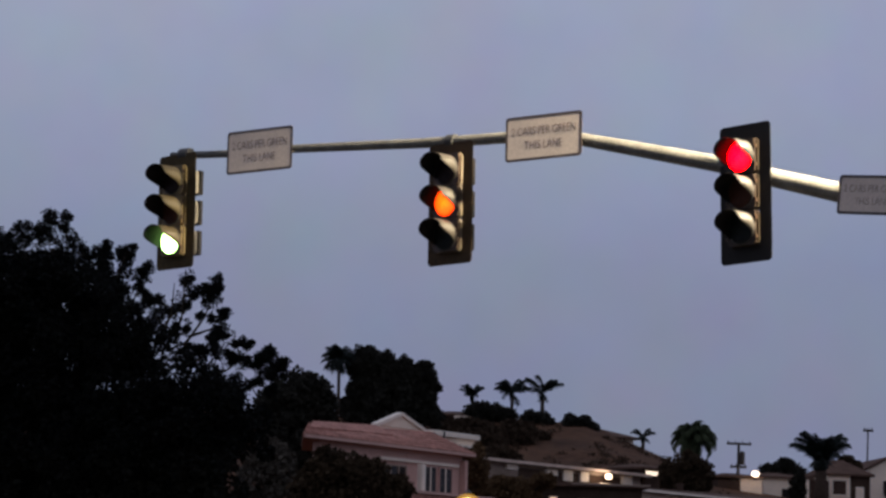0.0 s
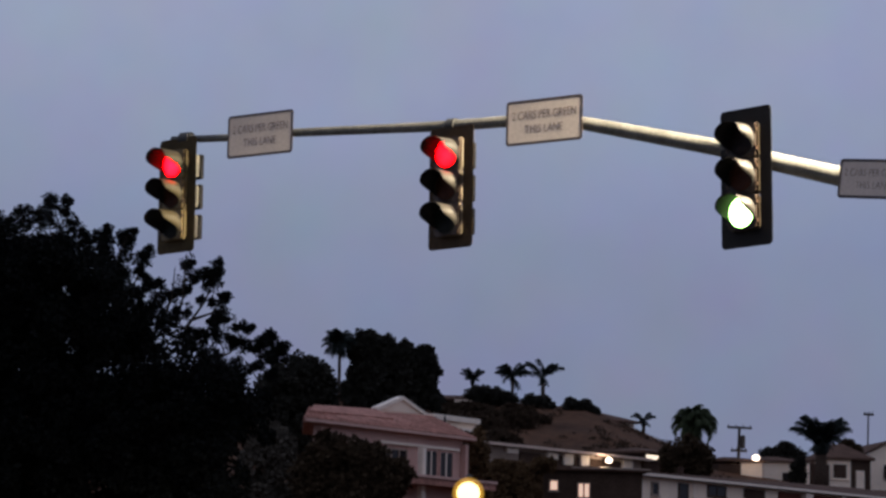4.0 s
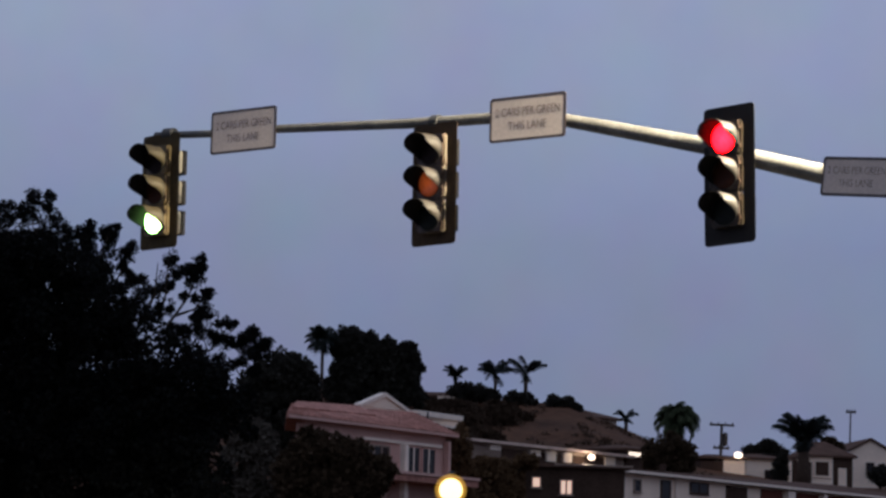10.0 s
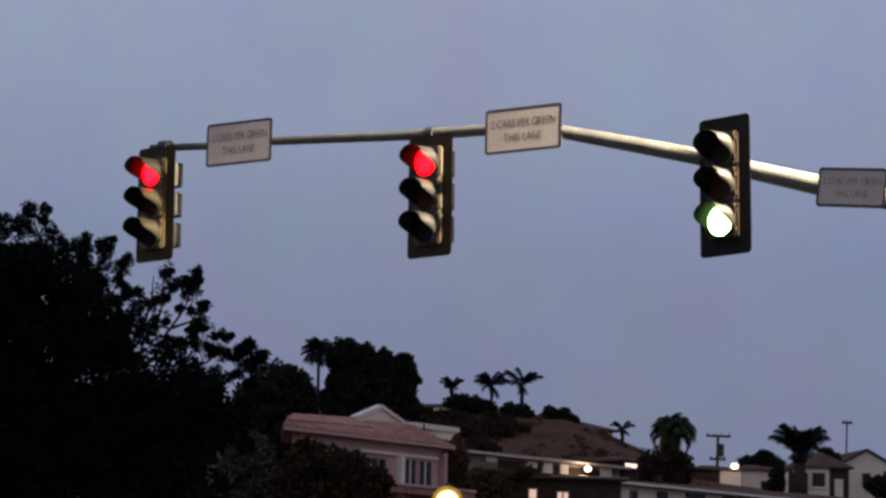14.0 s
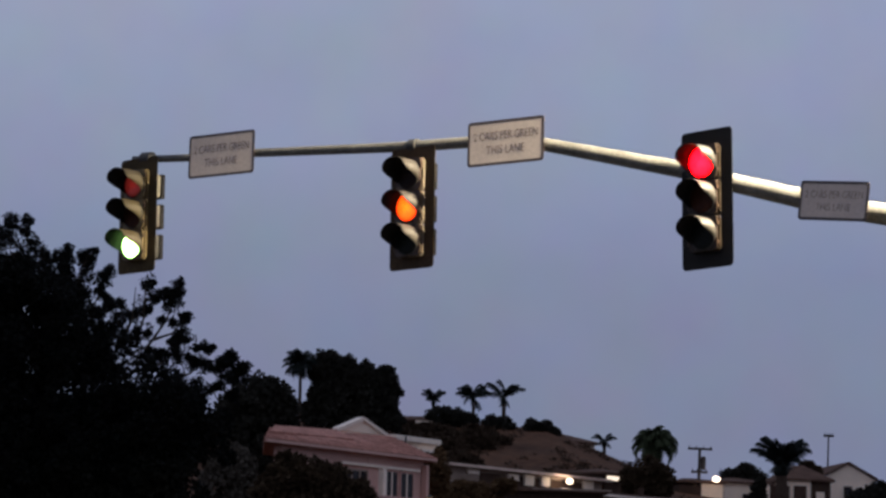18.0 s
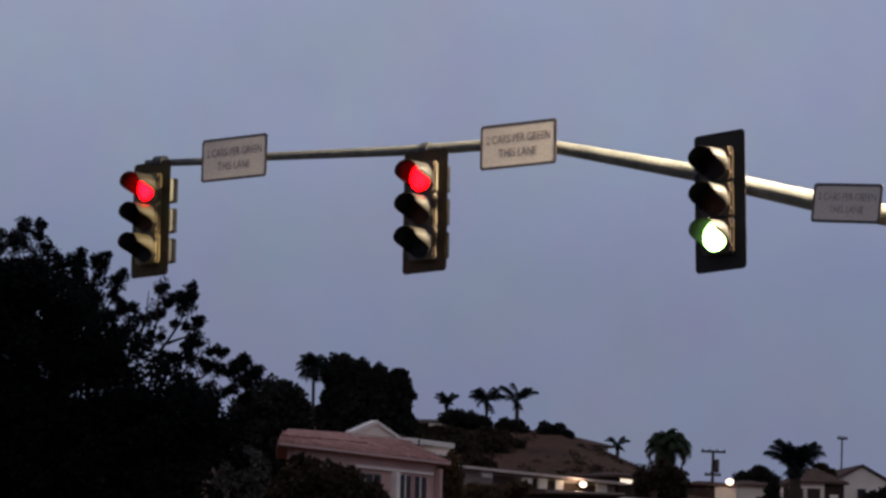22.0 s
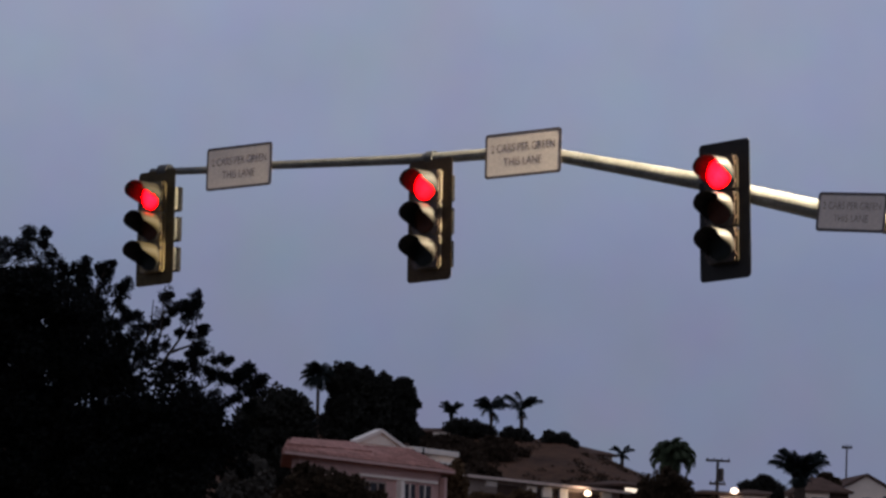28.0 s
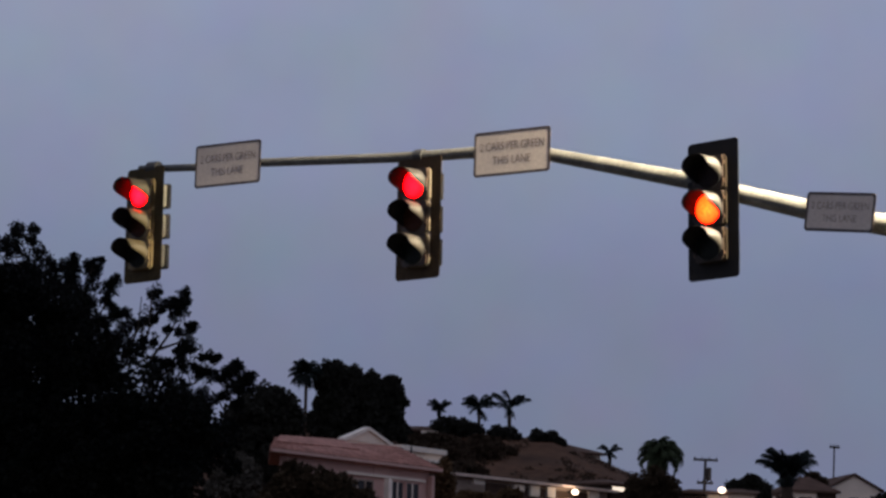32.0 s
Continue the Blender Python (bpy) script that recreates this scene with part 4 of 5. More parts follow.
def pink_house():
    z0 = 5.0
    hs = thing("house", pose(-7.04, 122.0, z0, 0, 0, 53.8), "pink stucco house with terracotta roof and white gable", "house", "hillside houses")
    e = 10.75 - z0
    walls(hs, 8.6, 13.2, 0.5, 5.0, 0, e, M_PINK)
    walls(hs, 1.9, 8.58, 0.5, 0.95, 0, e, M_PINK)
    hip_roof(hs, 0.5, 13.2, 0.5, 5.0, e + 0.1, 1.2, M_TERRACOTTA, 0.4, 0.5, "", 0.25, 6.6, 0.34, 7)
    fascia(hs, 0.1, 13.6, -0.01, e + 0.1, 0.14, M_PINK, 0.06)
    # the upper tier of tiles, which laps over the lower one; a dark strip paints the gap's shade
    def on_slope(x, f, up):
        return (x, 2.75 * f - 0.4 * up, e + 0.1 + (1.2 - 0.34 * (13.45 - x) / 9.75) * f + 0.92 * up)
    for name, x0, x1, f0, up0, up1, paint in (("gap_shade_strip", 2.8, 8.2, 0.62, 0.0, 0.08, M_DARK_WALL), ("upper_roof", 2.0, 8.5, 0.50, 0.08, 0.15, M_TERRACOTTA)):
        top0, top1 = x0 + 4.0 * (1 - f0), x1 + 0.4
        ring = [(x0, f0), (x1, f0), (top1, 1.0), (top0, 1.0)]
        verts = [on_slope(x, f, up0) for x, f in ring] + [on_slope(x, f, up1) for x, f in ring]
        raw(name, verts, [(3, 2, 1, 0), (4, 5, 6, 7), (0, 1, 5, 4), (1, 2, 6, 5), (2, 3, 7, 6), (3, 0, 4, 7)], paint, hs)
    # white pediment that stands behind the ridge, and the white rear wing
    walls(hs, 11.0, 14.9, 4.3, 5.2, e - 0.6, 12.24 - z0, M_WHITE)
    gable_wall(hs, 11.0, 14.9, 4.25, 12.24 - z0, 0.62, M_WHITE)
    gable_roof(hs, 11.0, 14.9, 4.25, 4.45, 12.24 - z0, 0.62, M_TRIM, 0.12)
    walls(hs, 15.6, 19.4, 4.2, 6.0, 11.3 - z0, 12.05 - z0, M_WHITE)
    walls(hs, 15.6, 19.4, 4.3, 5.9, 0, 11.28 - z0, M_DARK_WALL)
    part("parapet", slab((15.5, 4.0, 12.06 - z0), (19.6, 6.1, 12.35 - z0), 0.03), M_TRIM, hs, "white parapet cap")
    part("parapet_shelf", slab((17.6, 3.8, 11.55 - z0), (19.8, 4.19, 11.75 - z0), 0.03), M_TRIM, hs)
    # front with pale frieze, window group, porch pillar and ledge
    part("frieze", slab((6.3, 0.30, 10.12 - z0), (12.7, 0.49, 10.26 - z0), 0.02), M_TRIM, hs, "pale frieze board")
    window(hs, 9.95, 11.0, 8.75 - z0, 10.08 - z0, None, 1, 0.44, M_PINK, M_TRIM)
    window(hs, 11.15, 12.3, 8.75 - z0, 10.08 - z0, None, 1, 0.44, M_PINK, M_TRIM)
    window(hs, 6.6, 8.5, 8.7 - z0, 9.95 - z0, None, 2, 0.44, M_CREAM)
    part("ledge", slab((6.0, -1.3, 8.52 - z0), (13.8, 0.49, 8.66 - z0), 0.02), M_PINK, hs, "pale porch ledge")
    part("porch_roof", slab((6.0, -1.2, 8.2 - z0), (13.8, 0.49, 8.515 - z0), 0.02), M_TERRACOTTA, hs, "dull red porch roof edge")
    part("pillar", slab((8.75, -0.35, 0.6), (9.07, -0.03, 10.05 - z0), 0.03), M_TRIM, hs, "pale square pillar")
    part("pillar", slab((13.0, 0.15, 0.6), (13.25, 0.49, 10.5 - z0), 0.03), M_PINK, hs, "pink corner pillar")
    part("porch_deck", slab((6.0, -1.3, -1.0), (13.8, 0.49, 0.6), 0.02), M_CREAM, hs)
    part("chimney", slab((16.1, 5.0, 12.36 - z0), (16.5, 5.4, 12.6 - z0), 0.02), M_DARK_WALL, hs)
    part("vent_pipe", tube(bmesh.new(), [(15.3, 3.2, e + 0.5), (15.3, 3.2, e + 1.45)], 0.05, 8), M_BLACK_TRIM, hs)


def long_house():
    z0 = 5.5
    hs = thing("house", pose(10.98, 158.0, z0, 0, 0, 51.0), "long low white house with pale fascia and dark openings", "house", "hillside houses")
    e = 10.62 - z0
    walls(hs, 0.0, 40.0, 0.6, 9.0, 0, e, M_WHITE)
    hip_roof(hs, 0.0, 40.0, 0.6, 9.0, e + 0.16, 0.95, M_BROWN_ROOF, 7.0, 0.55, dip=0.42)
    fascia(hs, -0.6, 40.6, 0.03, 10.78 - z0, 0.15)
    window(hs, 2.05, 2.8, 9.55 - z0, 10.35 - z0, None, 0, 0.54, M_CREAM)
    window(hs, 4.95, 6.0, 9.1 - z0, 10.45 - z0, None, 0, 0.54, M_DARK_WALL)
    window(hs, 8.15, 10.2, 9.8 - z0, 10.5 - z0, None, 1, 0.54, M_DARK_WALL)
    # dark panels on the wall face imitate the shade inside the carports
    for a, b in ((12.3, 14.7), (16.4, 19.0), (20.3, 23.5), (24.4, 29.0)):
        part("carport_shade", slab((a, 0.50, 8.0 - z0), (b, 0.595, 10.5 - z0)), M_DARK_WALL if a < 16 else M_DULL_RED, hs, "flat dark panel for the shade in the opening")
    part("post", slab((19.2, 0.2, 6.0 - z0), (20.1, 0.58, 10.58 - z0), 0.02), M_TRIM, hs)
    part("post", slab((23.7, 0.2, 6.0 - z0), (24.2, 0.58, 10.58 - z0), 0.02), M_TRIM, hs)
    part("roof_vent", slab((7.75, 2.3, 11.0 - z0), (8.1, 2.6, 11.6 - z0), 0.03), M_DARK_WALL, hs, "dark roof vent")
    part("downpipe", tube(bmesh.new(), [(6.5, 0.5, 6 - z0), (6.5, 0.5, e)], 0.05, 8), M_TRIM, hs)


def left_house():
    z0 = 5.6
    hs = thing("house", pose(4.5, 151.5, z0, 0, 0, 8.0), "dark brown house with lit windows below pale roof edge", "house", "hillside houses")
    e = 10.52 - z0
    walls(hs, 0.0, 6.4, 0.4, 6.0, 0, e, M_BROWN_WALL)
    hip_roof(hs, 0.0, 6.4, 0.4, 6.0, e + 0.1, 0.06, M_BROWN_ROOF, 2.6, 0.4)
    fascia(hs, 2.2, 6.8, -0.01, e + 0.14, 0.10, M_CREAM)
    window(hs, 0.95, 1.5, 9.25 - z0, 9.9 - z0, G_WINDOW, 0, 0.34, M_CREAM)
    window(hs, 2.6, 3.35, 8.9 - z0, 9.78 - z0, G_WINDOW, 1, 0.34, M_CREAM)


def row_house():
    z0 = 9.0
    hs = thing("house", pose(2.29, 180.0, z0, 0, 0, 50.0), "low terrace house with pale eaves and white posts", "house", "hillside houses")
    e = 13.75 - z0
    walls(hs, 0.0, 18.6, 0.8, 4.6, 0, e, M_CREAM)
    hip_roof(hs, 0.0, 18.6, 0.8, 4.6, e + 0.15, 0.3, M_BROWN_ROOF, 1.8, 0.6)
    fascia(hs, -0.5, 19.1, 0.19, e + 0.17, 0.2, M_PALE_EAVE)
    walls(hs, 18.9, 24.0, 0.8, 4.6, 0, 14.45 - z0, M_DARK_WALL)
    hip_roof(hs, 18.9, 24.0, 0.8, 4.6, 14.5 - z0, 0.4, M_BROWN_ROOF, 1.8, 0.3)
    for a, b, lo, hi in ((2.67, 3.92, 13.3, 13.68), (7.23, 8.4, 13.15, 13.6), (9.05, 10.17, 12.9, 13.66), (11.03, 12.03, 12.95, 13.66), (16.05, 17.3, 12.85, 13.7)):
        part("white_pier", slab((a, 0.55, lo - z0), (b, 0.79, hi - z0), 0.03), M_TRIM, hs, "white wall pier")
    part("porch_rail", slab((12.7, 0.1, 12.84 - z0), (16.4, 0.2, 12.95 - z0), 0.02), M_TRIM, hs, "pale porch rail")
    part("lower_eave", slab((0.2, -0.2, 12.02 - z0), (2.9, 0.1, 12.12 - z0), 0.02), M_CREAM, hs, "pale eave of the lean-to")
    part("gutter", slab((1.6, 0.3, 13.1 - z0), (3.6, 0.4, 13.18 - z0), 0.02), M_CREAM, hs)
    # no recess is built: dark slabs paint the porch's shade
    for a, b in ((4.2, 6.9), (8.1, 9.3), (10.4, 11.1), (12.2, 16.6)):
        part("opening", slab((a, 0.7, 12.2 - z0), (b, 0.795, 13.5 - z0)), M_DARK_WALL, hs, "flat dark panel for the porch's shade")
    part("porch_roof", slab((0.3, -1.4, 12.55 - z0), (12.6, 0.24, 12.75 - z0), 0.02, pose(0, 0, 0, 5)), M_BROWN_ROOF, hs, "low brown porch roof")
    window(hs, 19.0, 20.8, 13.85 - z0, 14.3 - z0, G_WINDOW_WHITE, 0, 0.72, M_DARK_WALL)
    bm = bmesh.new()
    lathe(bm, [(0.05, -0.2), (0.2, -0.14), (0.26, 0), (0.2, 0.14), (0.05, 0.2)], 16, "Z", (13.6, 0.0, 13.45 - z0))
    part("porch_lamp", bm, G_PORCH, hs, "glowing round porch lamp", True)
    part("lamp_bracket", slab((13.56, 0.0, 13.42 - z0), (13.64, 0.8, 13.5 - z0)), M_BLACK_TRIM, hs)


def upper_houses():
    z0 = 11.5
    a = thing("house", pose(25.05, 214.0, z0, 0, 0, 18.0), "white cottage with dark hipped roof behind shrubs", "house", "hillside houses")
    walls(a, 0, 4.0, 0.3, 6, 0, 15.2 - z0, M_WHITE)
    hip_roof(a, 0, 4.0, 0.3, 6, 15.25 - z0, 0.5, M_BROWN_ROOF, 1.8, 0.3)
    window(a, 1.6, 2.7, 13.4 - z0, 14.3 - z0, None, 1, 0.25, M_DARK_WALL)
    b = thing("house", pose(30.2, 214.0, z0, 0, 0, 12.0), "white house with framed window and brown roof", "house", "hillside houses")
    walls(b, 0, 1.9, 0.3, 6, 0, 15.5 - z0, M_WHITE)
    walls(b, 1.92, 3.6, 0.35, 6, 0, 15.5 - z0, M_BROWN_WALL)
    part("white_panel", slab((2.35, 0.2, 0.5), (3.05, 0.345, 14.6 - z0), 0.02), M_WHITE, b, "white wall panel")
    hip_roof(b, 0, 3.6, 0.3, 6, 15.6 - z0, 1.3, M_BROWN_ROOF, 1.6, 0.3)
    # dark siding as the pane imitates a shaded opening
    window(b, 0.32, 1.58, 13.85 - z0, 15.12 - z0, M_DARK_WALL, 0, 0.25, M_WHITE)
    part("porch_post", slab((-2.05, -0.1, 1.0), (-1.72, 0.25, 15.0 - z0), 0.05), M_WHITE, b, "white porch post")
    part("stair_wall", slab((-3.0, -0.15, 1.0), (-2.07, 0.2, 14.25 - z0), 0.05), M_WHITE, b, "low white stair wall")
    part("entry", slab((-1.6, 0.0, 0.5), (-0.02, 0.9, 15.0 - z0), 0.02), M_DARK_WALL, b, "dark brown entry wall")
    c = thing("house", pose(34.1, 222.0, z0, 0, 0, 8.0), "white gabled house with dark brown roof", "house", "hillside houses")
    walls(c, 0, 4.6, 0.3, 8, 0, 16.2 - z0, M_WHITE)
    gable_wall(c, 0, 4.6, 0.28, 16.2 - z0, 1.25, M_WHITE)
    gable_roof(c, 0, 4.6, 0.3, 8, 16.25 - z0, 1.25, M_BROWN_ROOF, 0.25)
    window(c, 1.9, 2.6, 14.6 - z0, 15.6 - z0, None, 0, 0.25, M_DARK_WALL)
    d = thing("garage", pose(21.6, 209.0, z0, 0, 0, 15.0), "small pale garage with bright lamp on its corner", "garage")
    walls(d, 1.1, 2.9, 0.3, 5, 0, 14.9 - z0, M_WHITE)
    walls(d, -0.8, 1.08, 0.35, 5, 0, 14.6 - z0, M_DARK_WALL)
    hip_roof(d, -0.8, 2.9, 0.3, 5, 14.92 - z0, 0.35, M_BROWN_ROOF, 1.5, 0.2)
    bm = bmesh.new()
    lathe(bm, [(0.05, -0.24), (0.24, -0.16), (0.32, 0), (0.24, 0.16), (0.05, 0.24)], 16, "Z", (2.2, -0.05, 15.1 - z0))
    part("flood_lamp", bm, G_PORCH, d, "glowing white flood lamp", True)
    part("lamp_bracket", slab((2.15, -0.05, 14.7 - z0), (2.25, 0.32, 14.95 - z0)), M_BLACK_TRIM, d)


def ridge_houses():
    z0 = 20.5
    a = thing("house", pose(-2.6, 247.0, z0, 0, 0, 4.0), "low brown house with flat pale eaves on the ridge", "house", "hillside houses")
    walls(a, 0, 7.4, 0.4, 6, 0, 22.3 - z0, M_DARK_WALL)
    hip_roof(a, 0, 7.4, 0.4, 6, 22.4 - z0, 0.55, M_BROWN_ROOF, 2.5, 0.5)
    fascia(a, 2.4, 7.6, -0.11, 22.3 - z0, 0.3, M_WHITE)
    z0 = 16.5
    b = thing("house", pose(12.4, 246.0, z0, 0, 0, 35.0), "brown-roofed house stepping down the slope", "house", "hillside houses")
    walls(b, 0, 5.6, 0.4, 6, 0, 20.7 - z0, M_WHITE)
    hip_roof(b, 0, 5.6, 0.4, 6, 20.75 - z0, 0.9, M_BROWN_ROOF, 2.2, 0.5)


pink_house()
long_house()
left_house()
row_house()
upper_houses()
ridge_houses()

# ---- shrubs and smaller trees between the houses ----
at = (-4.6, 112)
round_tree(at, abs_lobes(at, [(-6.1, 0, 7.4, 0.8, 1.1, 1.1), (-5.3, 0, 8.6, 0.9, 1.1, 0.9), (-4.2, 0, 8.55, 0.8, 1.0, 0.7), (-3.6, 0, 8.0, 0.9, 1.2, 1.0), (-2.6, 0, 7.7, 0.7, 1.2, 0.8), (-4.3, 0, 6.6, 1.9, 1.5, 1.5)]), 0.3, 0.2, M_LEAF_DRY, "olive shrubby tree before the pink house", seed=13, trunk=0.18)
at = (-7.6, 115)
round_tree(at, abs_lobes(at, [(-8.1, 0, 9.3, 0.8, 0.9, 0.9), (-7.5, 0, 8.6, 0.7, 0.9, 1.0), (-8.6, 0, 8.2, 0.8, 0.9, 1.2), (-7.4, 0, 7.4, 0.7, 1.0, 1.0), (-8.2, 0, 6.9, 0.9, 0.9, 1.0)]), 0.26, 0.2, M_DUSTY, "sparse dusty grey-green shrub at the end of the pink house", per=34, seed=23, trunk=0.15, density=0.9)
at = (3.3, 150)
round_tree(at, abs_lobes(at, [(2.6, 0, 9.9, 0.9, 1.0, 0.9), (3.6, 0, 9.7, 1.1, 1.0, 1.0), (4.1, 0, 9.4, 0.8, 1.0, 1.0), (5.0, -0.9, 10.55, 0.6, 0.8, 0.4), (3.3, 0, 8.6, 1.6, 1.3, 1.2)]), 0.3, 0.22, M_LEAF_BROWN, "dry brown shrubby tree beside the brown house", seed=14, trunk=0.15)
at = (3.4, 246)
round_tree(at, abs_lobes(at, [(2.2, 0, 22.7, 1.2, 1.2, 0.7), (3.6, 0, 22.6, 1.1, 1.2, 0.7), (4.7, 0, 22.2, 0.8, 1, 0.6)]), 0.4, 0.3, M_LEAF_FAR, "low dark hedge under the ridge palms", seed=15, trunk=0.1, category="shrub", name="shrub")
at = (7.4, 247)
round_tree(at, abs_lobes(at, [(6.9, 0, 22.2, 0.9, 1, 0.6), (8.2, 0, 22.0, 0.9, 1, 0.6)]), 0.4, 0.3, M_LEAF_FAR, "low dark shrub at the palm's foot", seed=16, trunk=0.1, category="shrub", name="shrub")
at = (11.5, 246)
round_tree(at, abs_lobes(at, [(10.7, 0, 21.7, 0.8, 1, 0.7), (11.8, 0, 21.7, 0.8, 1, 0.7), (12.5, 0, 21.1, 0.7, 1, 0.7)]), 0.4, 0.3, M_LEAF_FAR, "rounded dark shrub at the end of the ridge", seed=17, trunk=0.1, category="shrub", name="shrub")
at = (17.2, 188)
round_tree(at, abs_lobes(at, [(15.5, 0, 13.6, 0.9, 1, 1.0), (16.5, 0, 14.2, 0.9, 1.2, 0.9), (17.3, 0, 13.9, 0.9, 1, 0.9), (16.4, 0, 12.9, 1.7, 1.3, 1.0)]), 0.35, 0.26, M_LEAF_DRY, "dark brown tree under the shaggy green palm", seed=18, trunk=0.15)
at = (26.75, 206)
round_tree(at, abs_lobes(at, [(26.75, 0, 14.7, 0.4, 0.5, 0.4), (26.65, 0, 14.1, 0.5, 0.5, 0.5), (26.6, 0, 13.4, 0.6, 0.5, 0.6)]), 0.3, 0.22, M_LEAF_FAR, "small dark bush before the white cottage", seed=19, trunk=0.08, category="shrub", name="shrub")
at = (27.4, 221.5)
round_tree(at, abs_lobes(at, [(26.4, 0, 16.1, 0.9, 0.8, 0.6), (27.4, 0, 16.4, 1.0, 0.9, 0.8), (28.4, 0, 16.0, 0.9, 0.8, 0.6), (27.4, 0, 15.2, 1.6, 0.9, 0.8)]), 0.35, 0.26, M_LEAF_FAR, "dark domed tree rising behind the white cottage", seed=29, trunk=0.12)
at = (32.8, 221)
round_tree(at, abs_lobes(at, [(32.6, 0, 17.0, 0.7, 0.6, 0.45), (33.3, 0, 16.6, 0.5, 0.6, 0.45), (32.6, 0, 16.1, 0.8, 0.6, 0.6)]), 0.3, 0.22, M_LEAF_DRY, "brown bush rising behind the framed house", seed=33, trunk=0.1, category="shrub", name="shrub")
at = (33.6, 196)
round_tree(at, abs_lobes(at, [(33.0, 0, 13.0, 1.0, 1, 0.7), (34.4, 0, 13.3, 1.2, 1.2, 0.9), (35.6, 0, 13.0, 1.2, 1, 0.9)]), 0.35, 0.28, M_LEAF_FAR, "dark shrubs below the gabled house", seed=20, trunk=0.1, category="shrub", name="shrub")
at = (1.1, 135)
round_tree(at, abs_lobes(at, [(0.95, 0, 11.0, 0.42, 0.5, 0.5), (1.15, 0, 10.2, 0.55, 0.6, 0.7), (1.05, 0, 9.3, 0.6, 0.6, 0.7), (1.2, 0, 8.4, 0.6, 0.6, 0.7)]), 0.28, 0.2, M_LEAF_BROWN, "dry brown narrow tree beside the pink house's corner", seed=27, trunk=0.12)
for k, (x, y, w, h) in enumerate(((2.1, 205, 1.2, 0.9), (3.7, 212, 1.3, 0.9), (2.5, 221, 1.5, 1.0), (4.8, 227, 1.6, 1.0), (3.1, 234, 1.7, 0.5), (5.6, 238, 1.5, 0.7), (1.2, 229, 1.5, 0.6), (6.6, 231, 1.3, 0.7), (0.2, 222, 1.3, 0.9), (-0.9, 241, 1.4, 0.5), (0.9, 242, 1.4, 0.4), (-2.2, 238, 1.4, 0.6), (-0.6, 232, 1.4, 0.6), (1.9, 240, 1.3, 0.5))):
    z = float(rise(x, y))
    round_tree((x, y), abs_lobes((x, y), [(x - 0.5 * w, 0, z + 0.5 * h, 0.7 * w, 1.0, 0.8 * h), (x + 0.5 * w, 0, z + 0.4 * h, 0.7 * w, 1.0, 0.7 * h), (x, 0, z + 0.7 * h, 0.6 * w, 0.9, 0.8 * h)]), 0.4, 0.28, M_SCRUB, "low brown bush on the dry slope", seed=90 + k, trunk=0.06, category="shrub", name="shrub")


def hillside_scrub():
    """Low dry scrub over the brown slope below the ridge."""
    rng = np.random.default_rng(44)
    cs, rs = [], []
    for k in range(420):
        x, y = -12 + 34 * rng.random(), 196 + 52 * rng.random()
        if noise.noise(Vector((x * 0.14, y * 0.08, 3))) < -0.05:
            continue
        cs.append((x, y, float(rise(x, y)) + 0.08))
        rs.append(0.25 + 0.45 * rng.random())
    v = leaves(rng, cs, rs, 50, 0.16, 0.4, 0.45)
    ob = raw("hillside_scrub", v.tolist(), np.arange(len(v)).reshape(-1, 4).tolist(), M_SCRUB, None)
    tagged(ob, "low dry brown scrub scattered over the hillside", "scrub", "", "stuff")


hillside_scrub()


# ---- utility poles and lamps ----
def utility_pole(at, top, arms, label, r=0.11, can=False):
    z0 = float(rise(at[0], at[1]))
    t = thing("utility_pole", pose(at[0], at[1], z0, 0, 1.2, 0), label, "utility pole", "utility poles")
    h = top - z0
    part("post", tube(bmesh.new(), [(0, 0, -0.3), (0, 0, h)], [r * 1.3, r], 10), M_WOOD_POLE, t)
    if can:
        part("transformer", lathe(bmesh.new(), [(0.14, h - 1.75), (0.2, h - 1.7), (0.2, h - 0.8), (0.12, h - 0.7)], 16, "Z", (0.3, -0.05, 0)), M_WOOD_POLE, t, "grey transformer can")
    for dz, w in arms:
        part("crossarm", slab((-w / 2, -0.2, h - dz - 0.09), (w / 2, -0.1, h - dz + 0.09), 0.01), M_WOOD_POLE, t)
        for k in range(4):
            x = -w / 2 + 0.12 + (w - 0.24) * k / 3
            part("insulator", tube(bmesh.new(), [(x, -0.15, h - dz + 0.08), (x, -0.15, h - dz + 0.24)], [0.05, 0.04], 8), M_BLACK_TRIM, t)


utility_pole((22.38, 210), 17.6, ((0.12, 1.95), (1.95, 1.3)), "dark wooden utility pole with two crossarms", 0.11, True)
utility_pole((35.66, 230), 20.5, ((0.1, 0.9),), "thin wooden utility pole above the roofs", 0.07)


